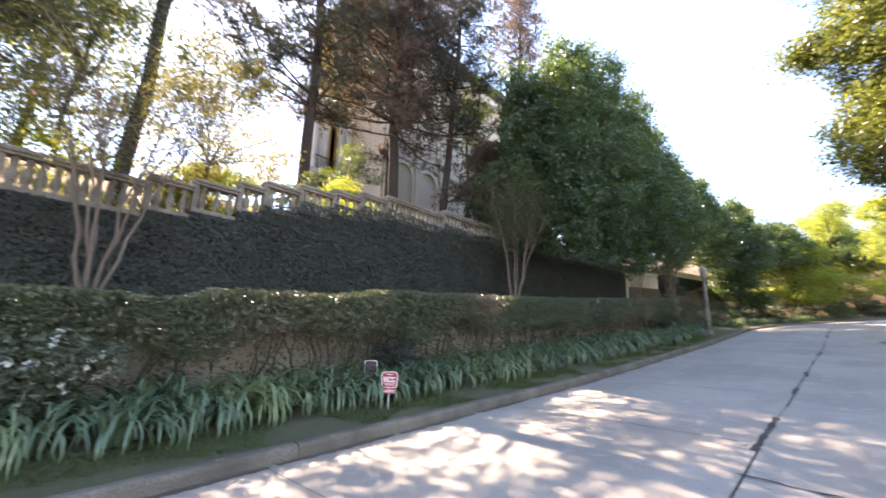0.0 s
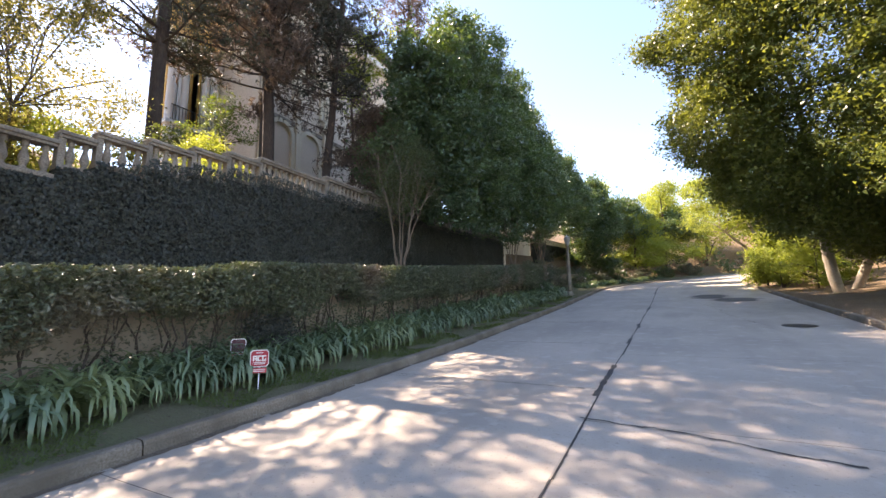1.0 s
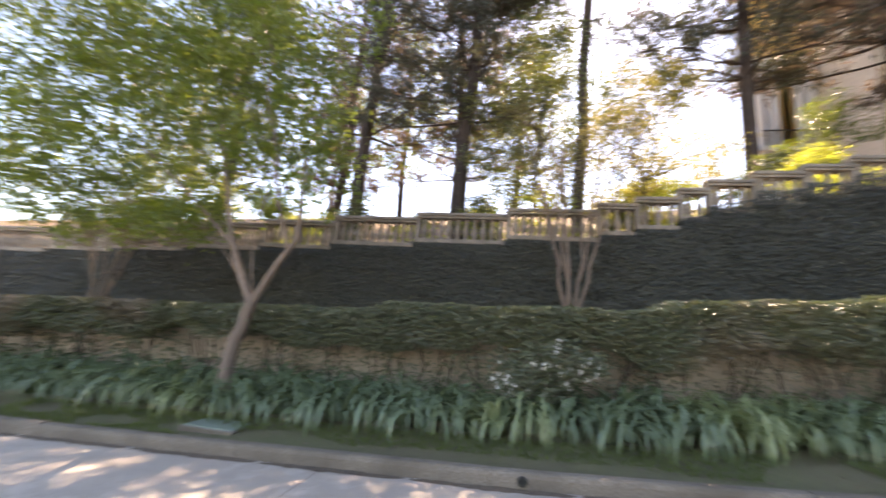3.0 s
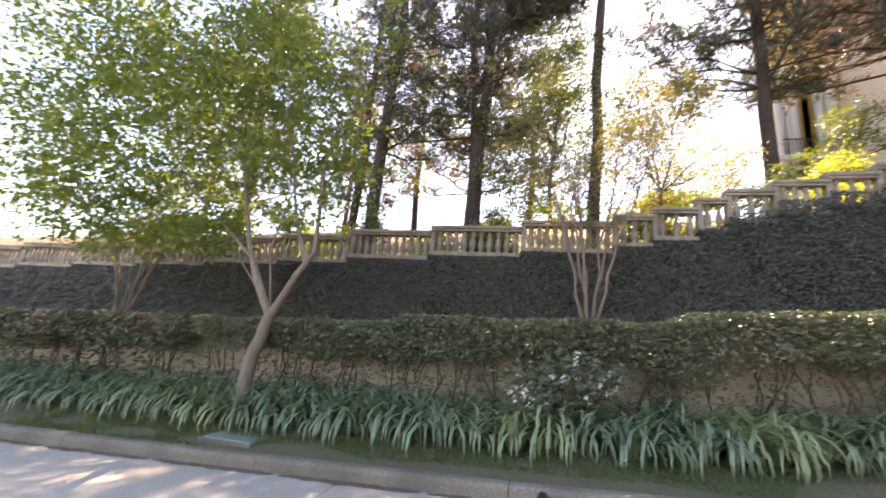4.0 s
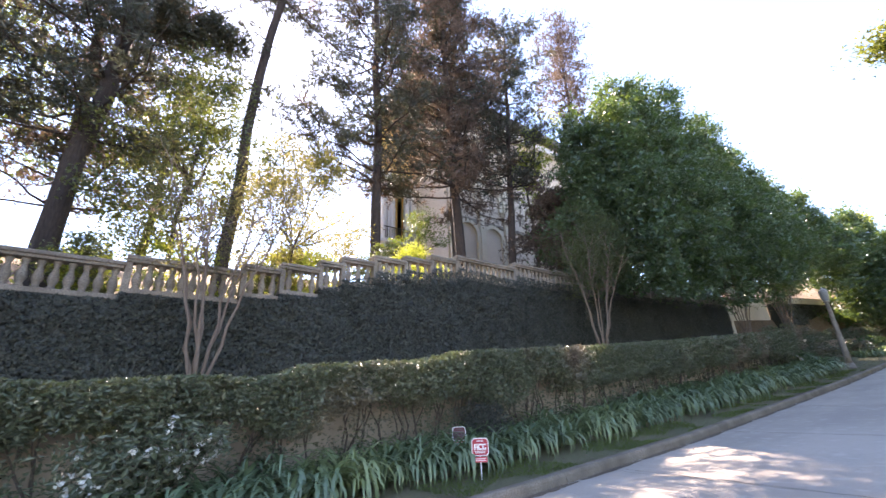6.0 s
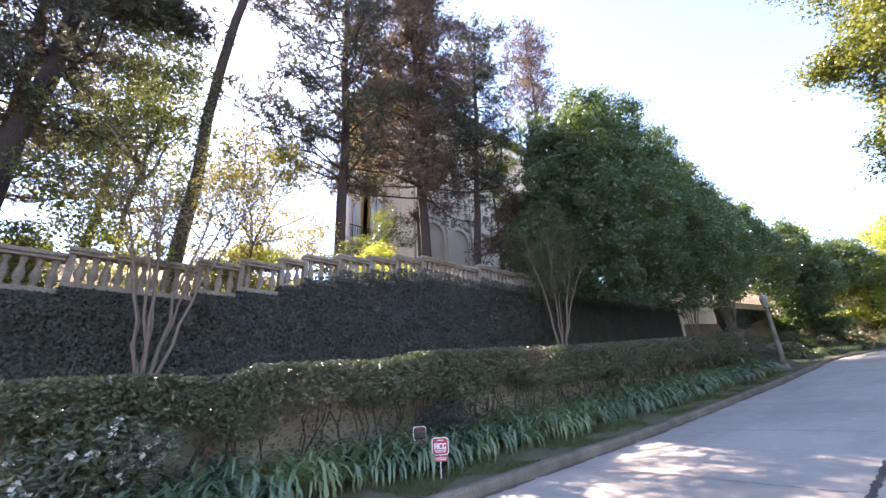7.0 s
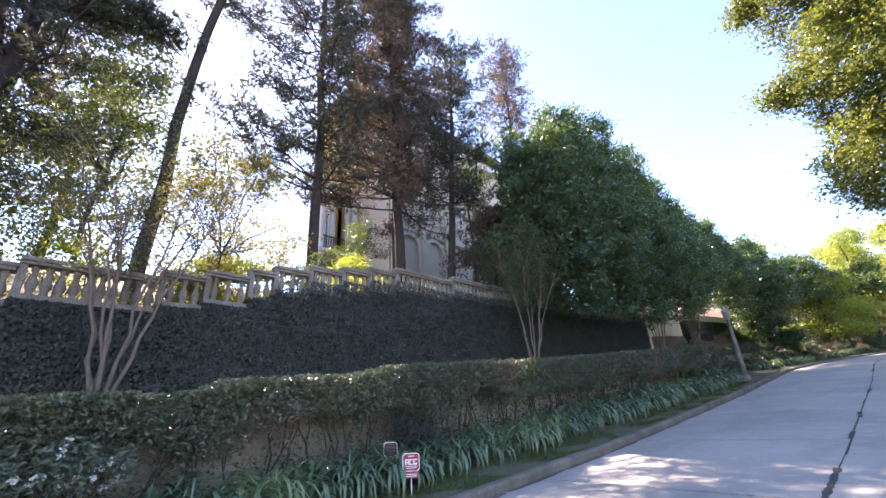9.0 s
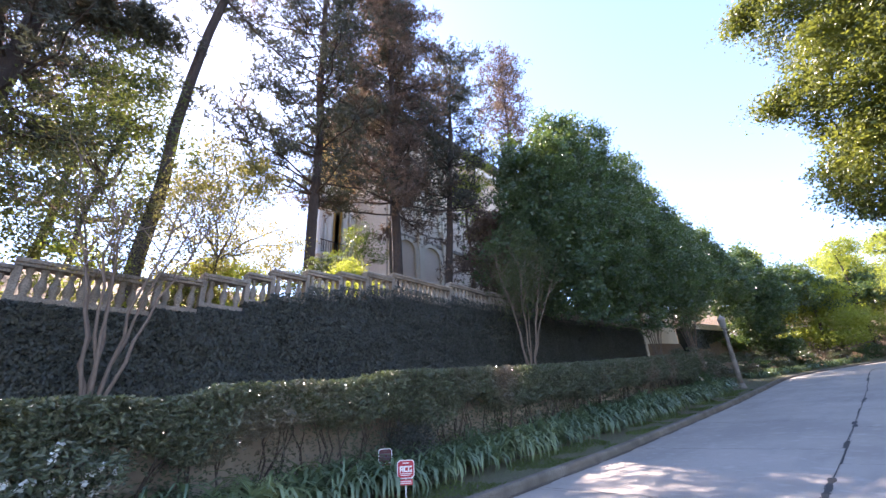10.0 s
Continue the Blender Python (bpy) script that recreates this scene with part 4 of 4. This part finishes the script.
for k in range(40):
    s_ = 38.5 + 0.5 * k
    x, yy = along(-6.4 + prng.uniform(-0.4, 0.4), s_)
    o = part_mesh("agapanthus", prng.choice(STRAPS), L_LILY)
    o.matrix_basis = pose(x, yy, road_z(s_) + 0.2, 0, 0, prng.uniform(0, 360)) @ Matrix.Diagonal((1.1, 1.1, 1.1, 1))
    tagged(o, "clump of arching strap-shaped green leaves on the verge", "plant", "strap-leaved plants along the verge")


# ---- flowering bush, round bush, far verge shrubs ----
def low_bush(name, at, blobs, mat, label, leaf, seed, flowers=None, category="shrub"):
    t = tree(name, at, [at, (at[0], at[1], at[2] + 0.4)], 0.025, 0.015, blobs, mat, M_BARK_TWIG, label, leaf, 26, 0.22, seed, 8, limb_r=0.012, shell=0.4, category=category)
    if flowers:
        rng = np.random.default_rng(seed + 1)
        for k in range(flowers[0]):
            b = blobs[k % len(blobs)]
            u = rng.normal(size=3)
            u /= np.linalg.norm(u)
            u[0] = abs(u[0])
            p = np.array(b[:3]) + u * np.array(b[3:6]) * 1.0 - np.array(at)
            c = p + rng.normal(size=(9, 3)) * flowers[1] * 0.35
            v, f = leaf_arrays(c, flowers[1], rng, 0.8)
            part_mesh("flower", mesh_from("flower", v, f), L_WHITE, t, "white blossom")
    return t


low_bush("flowering_bush", (-6.75, 0.35, 0.3), [(-6.55, 0.1, 1.0, 0.35, 0.6, 0.35, 60), (-6.55, 0.6, 1.25, 0.3, 0.5, 0.28, 40)], L_HEDGE, "leafy bush with clusters of white flowers before the hedge", 0.09, 900, (34, 0.055))
low_bush("round_bush", (-6.75, 5.75, 0.6), [(-6.75, 5.75, 1.25, 0.42, 0.45, 0.34, 130)], L_IVY, "small dark rounded bush behind the sign", 0.06, 905)
for i, (off, s_, r, hh, fl) in enumerate([(-7.0, 26.5, 0.8, 1.2, 6), (-6.9, 31.0, 0.9, 1.4, 0), (-8.4, 33.0, 1.1, 2.0, 0), (-7.2, 40.0, 0.9, 1.2, 5), (-7.6, 44, 1.0, 1.4, 6), (-7.6, 48, 1.1, 1.4, 5), (-7.6, 52, 1.1, 1.5, 6), (-7.6, 56, 1.2, 1.5, 4), (-7.4, 61, 1.3, 1.6, 0), (-7.2, 66, 1.3, 1.8, 0), (-7.5, 72, 1.5, 2.0, 0), (-7.5, 78, 1.5, 2.4, 0), (-7.5, 85, 1.5, 2.6, 0)]):
    x, yy = along(off, s_)
    z = road_z(s_) + 0.2
    low_bush("shrub", (x, yy, z), [(x, yy, z + hh * 0.55, r, r * 1.2, hh * 0.5, 70), (x - 0.6, yy + 0.8, z + hh * 0.6, r, r, hh * 0.5, 70)], L_HEDGE if i % 2 else L_FICUS, "dark green shrub on the verge farther along the road", 0.15, 910 + 2 * i, (fl, 0.12) if fl else None)
for i, (off, s_, r, hh) in enumerate([(-10.5, 66, 2.4, 3.0), (-11.5, 72, 2.6, 3.6), (-10.5, 78, 2.6, 3.4), (-11.5, 84, 2.8, 4.0), (-10.5, 91, 2.8, 4.0), (-13, 97, 3.0, 5.0), (6.6, 45, 1.4, 2.2), (7.5, 50, 1.6, 2.6), (7.0, 56, 1.8, 2.6)]):
    x, yy = along(off, s_)
    z = road_z(s_) + cross(off) * 0.5
    low_bush("shrub", (x, yy, z), [(x, yy, z + hh * 0.5, r, r * 1.3, hh * 0.5, 90)], L_FICUS if off < 0 else L_YELLOW, "dense green shrub beside the bend of the road", 0.2, 1500 + 2 * i)
for i, (off, s_, hh) in enumerate(((-8.0, 27.4, 2.3), (-8.3, 29.2, 2.6), (-8.4, 31.0, 2.7), (-7.4, 30.2, 1.9), (-9.2, 38.6, 2.4))):
    x, yy = along(off, s_)
    z = road_z(s_) + 0.15
    low_bush("hedge_shrub", (x, yy, z), [(x, yy, z + hh * 0.5, 0.9, 1.1, hh * 0.5, 120), (x + 0.2, yy + 0.4, z + hh * 0.35, 0.8, 0.9, hh * 0.35, 80)], L_HEDGE, "tall dark evergreen bush beside the driveway entrance", 0.13, 1700 + 2 * i)
for i in range(9):
    s_ = 40 + 2.4 * i
    x, yy = along(-9.0, s_)
    z = road_z(s_) + 0.6
    low_bush("hedge_shrub", (x, yy, z), [(x, yy, z + 0.9, 0.8, 1.4, 0.9, 80)], L_HEDGE, "clipped dark hedge shrub beyond the driveway", 0.15, 960 + 2 * i)


# ---- yard signs ----
def yard_sign(at, turn, tilt, size=1.0, face=None):
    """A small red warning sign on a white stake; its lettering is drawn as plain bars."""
    t = thing("yard_sign", at, "small red and white security sign on a thin white stake", "sign")
    t.rotation_euler = Euler((0, radians(tilt), radians(turn)))
    t.scale = (size, size, size)
    part("stake", box_bm(-0.006, 0.006, -0.008, 0.008, -0.1, 0.36, 0.002), M_SIGN_WHITE, t)

    def board(x0, x1, w, z0, z1, cut):
        bm = bmesh.new()
        ring = [(-w + cut, z0), (w - cut, z0), (w, z0 + cut), (w, z1 - cut), (w - cut, z1), (-w + cut, z1), (-w, z1 - cut), (-w, z0 + cut)]
        a = [bm.verts.new((x0, p, q)) for p, q in ring]
        b = [bm.verts.new((x1, p, q)) for p, q in ring]
        bm.faces.new(a[::-1])
        bm.faces.new(b)
        for k in range(8):
            bm.faces.new((a[k], a[(k + 1) % 8], b[(k + 1) % 8], b[k]))
        return bm

    part("panel", board(0.006, 0.014, 0.135, 0.36, 0.62, 0.035), M_SIGN_WHITE, t, "white-edged red panel")
    part("panel_face", board(0.0145, 0.018, 0.122, 0.373, 0.607, 0.03), face or M_SIGN_RED, t)
    part("plaque", board(0.006, 0.014, 0.105, 0.27, 0.345, 0.006), M_SIGN_PINK, t, "faded red lower plaque")
    for k, (y0, y1) in enumerate(((-0.095, -0.035), (-0.03, 0.03), (0.035, 0.095))):
        bm = box_bm(0.018, 0.021, y0, y0 + 0.02, 0.45, 0.535)
        box_bm(0.018, 0.021, y0 + 0.021, y1, 0.515, 0.535, 0, bm)
        box_bm(0.018, 0.021, y0 + 0.021, y1, 0.45 if k else 0.48, 0.468 if k else 0.497, 0, bm)
        if k != 1:
            box_bm(0.018, 0.021, y1 - 0.018, y1, 0.45 if k == 0 else 0.469, 0.514 if k == 0 else 0.49, 0, bm)
        # a sign given the shaded face gets darkened lettering too
        part("lettering", bm, M_PATCH if face else M_SIGN_WHITE, t)
    for y0, y1, z0, z1 in ((-0.05, 0.05, 0.57, 0.582), (-0.095, 0.095, 0.425, 0.434), (-0.08, 0.08, 0.402, 0.412)):
        part("lettering", box_bm(0.018, 0.021, y0, y1, z0, z1), M_PATCH if face else M_SIGN_WHITE, t)
    for y0, y1, z0, z1 in ((-0.085, 0.085, 0.315, 0.326), (-0.085, 0.085, 0.29, 0.301)):
        part("lettering", box_bm(0.014, 0.017, y0, y1, z0, z1), M_SIGN_WHITE, t)


yard_sign((-5.62, 4.66, 0.44), -38, 0, 1.0)
yard_sign((-6.42, 4.86, 0.66), -30, 0, 0.88, M_SIGN_SHADED)


# ---- lamp post by the driveway ----
lamp = thing("street_lamp", (-5.85, 30.35, 2.6), "weathered concrete lamp post with a small lantern by the driveway", "lamp")
part("base_plate", lathe_bm([(0.30, -0.2), (0.30, 0.1), (0.22, 0.16), (0.19, 0.35)], 12), M_STONE, lamp)
part("post", lathe_bm([(0.15, 0.3), (0.135, 0.8), (0.095, 3.4), (0.09, 3.55), (0.15, 3.6), (0.15, 3.66)], 12), M_STONE, lamp)
lant = part("lantern", lathe_bm([(0.10, 3.66), (0.17, 3.74), (0.21, 4.1), (0.23, 4.14), (0.20, 4.18)], 8), M_METAL, lamp, "grey glazed lantern")
part("cap", lathe_bm([(0.24, 4.18), (0.15, 4.30), (0.05, 4.36), (0.02, 4.48)], 8), M_METAL, lant)

# ---- kerbs ----
def kerb(name, off, sgn, s0, s1, label, step=3.05):
    t = tagged(part_mesh(name, strip([s0 + 0.5 * i for i in range(int((s1 - s0) / 0.5))], sorted([off + sgn * 0.03, off + sgn * 0.17]), lambda o, s: 0.05), M_SOIL), label, "kerb", kind="structure")
    prof = [(0.0, -0.12), (0.02, 0.10), (0.035, 0.135), (0.06, 0.15), (0.17, 0.152), (0.18, 0.14), (0.18, -0.12)]
    s = s0
    rng = random.Random(5)
    while s < s1:
        n = 5
        v, f = [], []
        lift = rng.uniform(-0.006, 0.006)
        for i in range(n):
            u = s + 0.006 + (step - 0.012) * i / (n - 1)
            for o, z in prof:
                x, yy = along(off + sgn * o, u)
                v.append((x, yy, road_z(u) + z + lift))
        m = len(prof)
        for i in range(n - 1):
            for k in range(m - 1):
                q = (i * m + k, i * m + k + 1, (i + 1) * m + k + 1, (i + 1) * m + k)
                f.append(q if sgn < 0 else q[::-1])
        me = mesh_from("kerb_length", v, f)
        part_mesh("kerb_length", me, M_KERB, t)
        s += step
    return t


kerb("kerb_left", ROAD_L, -1, -40, 84, "worn grey concrete kerb with joints beside the verge")
kerb("kerb_right", ROAD_R, 1, -30, 84, "worn grey concrete kerb beside the leafy bank")
pipe = thing("drain_pipe", (-4.845, 0.0, 0.075), "dark round drain outlet in the kerb face", "drain")
bmp = lathe_bm([(0.052, -0.05), (0.052, 0.012), (0.04, 0.013), (0.039, -0.05)], 14)
bmesh.ops.rotate(bmp, verts=bmp.verts, cent=(0, 0, 0), matrix=Matrix.Rotation(radians(90), 3, "Y"))
part("rim", bmp, M_IRON, pipe)
# Solid plug; its near-black colour stands in for the pipe's shaded hollow.
bmp = lathe_bm([(0.041, -0.05), (0.041, 0.014)], 14)
bmesh.ops.rotate(bmp, verts=bmp.verts, cent=(0, 0, 0), matrix=Matrix.Rotation(radians(90), 3, "Y"))
part("bore_shade", bmp, M_IVYBACK, pipe)

cover = thing("utility_cover", (-5.55, -4.2, -0.03), "flat grey-green utility box cover set in the verge", "cover")
part("lid", box_bm(-0.25, 0.25, -0.38, 0.38, 0.0, 0.06, 0.012), M_COVER, cover)
part("frame", box_bm(-0.29, 0.29, -0.42, 0.42, -0.06, 0.045, 0.01), M_KERB, cover)

# driveway apron beside the lamp
apron = tagged(part_mesh("driveway", strip([31.5 + 0.5 * i for i in range(13)], [-11.55, -10, -8, -6, -5.0], lambda o, s: 0.10 + 0.18 * max(0, -6 - o)), M_KERB), "pale concrete driveway climbing between the walls", "driveway", kind="structure")


# ---- manhole covers and patches ----
def manhole(x, y, r):
    t = thing("manhole_cover", (x, y, road_z(y)), "dark iron manhole cover set in the concrete road", "cover")
    t.rotation_euler = Euler((math.atan((road_z(y + 0.5) - road_z(y - 0.5))), 0, 0))
    part("ring", lathe_bm([(r + 0.06, -0.03), (r + 0.06, 0.007), (r + 0.005, 0.008), (r, -0.03)], 28), M_IRON, t)
    part("lid", lathe_bm([(r, -0.03), (r, 0.012), (r * 0.8, 0.013), (r * 0.78, 0.009), (r * 0.4, 0.009), (r * 0.38, 0.013)], 28), M_IRON, t)


manhole(1.3, 3.75, 0.27)
manhole(3.25, 15.0, 0.33)


def stain(name, off, s0, s1, w, material, label, seed, lift=0.004):
    """A thin uneven repair on the road, w metres wide, running along it."""
    prng = random.Random(seed)
    n = max(4, int((s1 - s0) / 0.07))
    v, f = [], []
    for i in range(n + 1):
        s = s0 + (s1 - s0) * i / n
        e = math.sin(math.pi * min(1, max(0.04, i / n))) ** 0.3 if name != "tar_seam" else 1
        a = off - w * e * prng.uniform(0.3, 0.7)
        b = off + w * e * prng.uniform(0.3, 0.7)
        for o in (a, b):
            x, yy = along(o, s)
            v.append((x, yy, road_z(s) + lift))
    for i in range(n):
        f.append((2 * i, 2 * i + 1, 2 * i + 3, 2 * i + 2))
    return tagged(part_mesh(name, mesh_from(name, v, f), material, road), label)


seam_rng = random.Random(12)
a = -8.0
while a < 45.0:
    b = a + seam_rng.uniform(0.5, 1.6)
    stain("tar_seam", SEAM + seam_rng.uniform(-0.02, 0.02), a, b, seam_rng.choice((0.014, 0.02, 0.03, 0.085)), M_TAR, "", int(a * 100) + 5000)
    a = b
for i in range(30):
    a = -12 + 1.8 * i
    stain("gutter_dirt", ROAD_L + 0.07, a, a + 1.75, 0.13, M_SOIL, "", 7000 + i, 0.003)
stain("asphalt_patch", 2.6, 24.2, 26.6, 1.7, M_PATCH, "dark asphalt repair patch", 1030)
stain("asphalt_patch", 1.7, 26.4, 29.5, 1.6, M_PATCH, "dark asphalt repair patch", 1031)


def crack(pts, w, seed):
    prng = random.Random(seed)
    v, f = [], []
    line = []
    for a, b in zip(pts, pts[1:]):
        line += [p for p in bent((*a, 0), (*b, 0), prng, 0.03, 10)][:-1]
    for p in line:
        ww = w * prng.uniform(0.25, 1.0)
        for d in (-ww, ww):
            yy = p.y + d
            v.append((p.x + prng.uniform(-0.01, 0.01), yy, road_z(yy) + 0.005))
    for i in range(len(line) - 1):
        f.append((2 * i, 2 * i + 1, 2 * i + 3, 2 * i + 2))
    part_mesh("crack", mesh_from("crack", v, f), M_TAR, road)


crack([(-0.95, 5.4), (0.1, 5.25), (0.9, 4.95), (1.4, 4.85)], 0.022, 1)
crack([(-4.6, 6.95), (-3.4, 6.9), (-2.2, 6.85), (-1.0, 6.75)], 0.012, 2)
crack([(-4.5, 11.3), (-2.6, 11.25), (-1.0, 11.2)], 0.012, 3)
crack([(-4.7, 16.2), (-2.5, 16.1), (-1.1, 16.1)], 0.012, 4)
crack([(1.5, 24), (1.9, 21), (2.1, 17), (2.6, 15)], 0.03, 5)
crack([(1.9, 5.2), (2.3, 4.4), (2.6, 3.6)], 0.015, 6)

# ---- turf and fallen leaves on the verge ----
rng = np.random.default_rng(77)
n = 34000
ty = rng.uniform(-8, 30, n)
tx = rng.uniform(-5.95, -5.03, n)
keep = np.array([noise.noise(Vector((a * 1.3, b * 0.8, 5))) > 0.0 for a, b in zip(tx, ty)])
tx, ty = tx[keep], ty[keep]
tz = np.array([road_z(b) + 0.15 + 0.12 * max(0, -5.3 - a) for a, b in zip(tx, ty)])
v, f = tuft_arrays(np.c_[tx, ty, tz], 0.05, rng, 3, 0.09, 1.2)
tagged(part_mesh("turf", mesh_from("turf", v, f), L_GREEN), "thin patches of short green turf by the kerb", "grass", kind="stuff")
n = 2600
ly = rng.uniform(-14, 40, n)
lx = np.where(rng.random(n) < 0.6, rng.uniform(-6.4, -5.05, n), rng.uniform(4.7, 9.0, n))
lz = np.array([road_z(b) + (0.165 + 0.12 * max(0, -5.3 - a) if a < 0 else 0.15 + 0.08 * (a - 4.62)) for a, b in zip(lx, ly)])
v, f = leaf_arrays(np.c_[lx, ly, lz], 0.06, rng, 0.6)
v[:, 2] = np.repeat(lz, 4) + 0.3 * (v[:, 2] - np.repeat(lz, 4))
tagged(part_mesh("fallen_leaves", mesh_from("fallen_leaves", v, f), L_DEAD), "scattered dry brown fallen leaves", "leaves", kind="stuff")

# ---- concrete slabs of the road ----
def slab(o0, o1, s0, s1):
    v, f = [], []
    n = 8
    cols = [o0 + 0.004, o0 + 0.02, o1 - 0.02, o1 - 0.004]
    for i in range(n + 1):
        u = s0 + 0.004 + (s1 - s0 - 0.008) * i / n
        for o in cols:
            x, yy = along(o, u)
            edge = 0.006 if o in (cols[0], cols[3]) or i in (0, n) else 0.0
            v.append((x, yy, road_z(u) - edge))
    for i in range(n):
        for k in range(3):
            a = i * 4 + k
            f.append((a, a + 1, a + 5, a + 4))
    me = mesh_from("slab", v, f)
    part_mesh("slab", me, M_ROAD, road)


for lane, (o0, o1, first) in enumerate(((ROAD_L, SEAM, 6.85), (SEAM, ROAD_R, 5.35))):
    for k in range(-14, 18):
        slab(o0, o1, first + 4.55 * k, first + 4.55 * (k + 1))
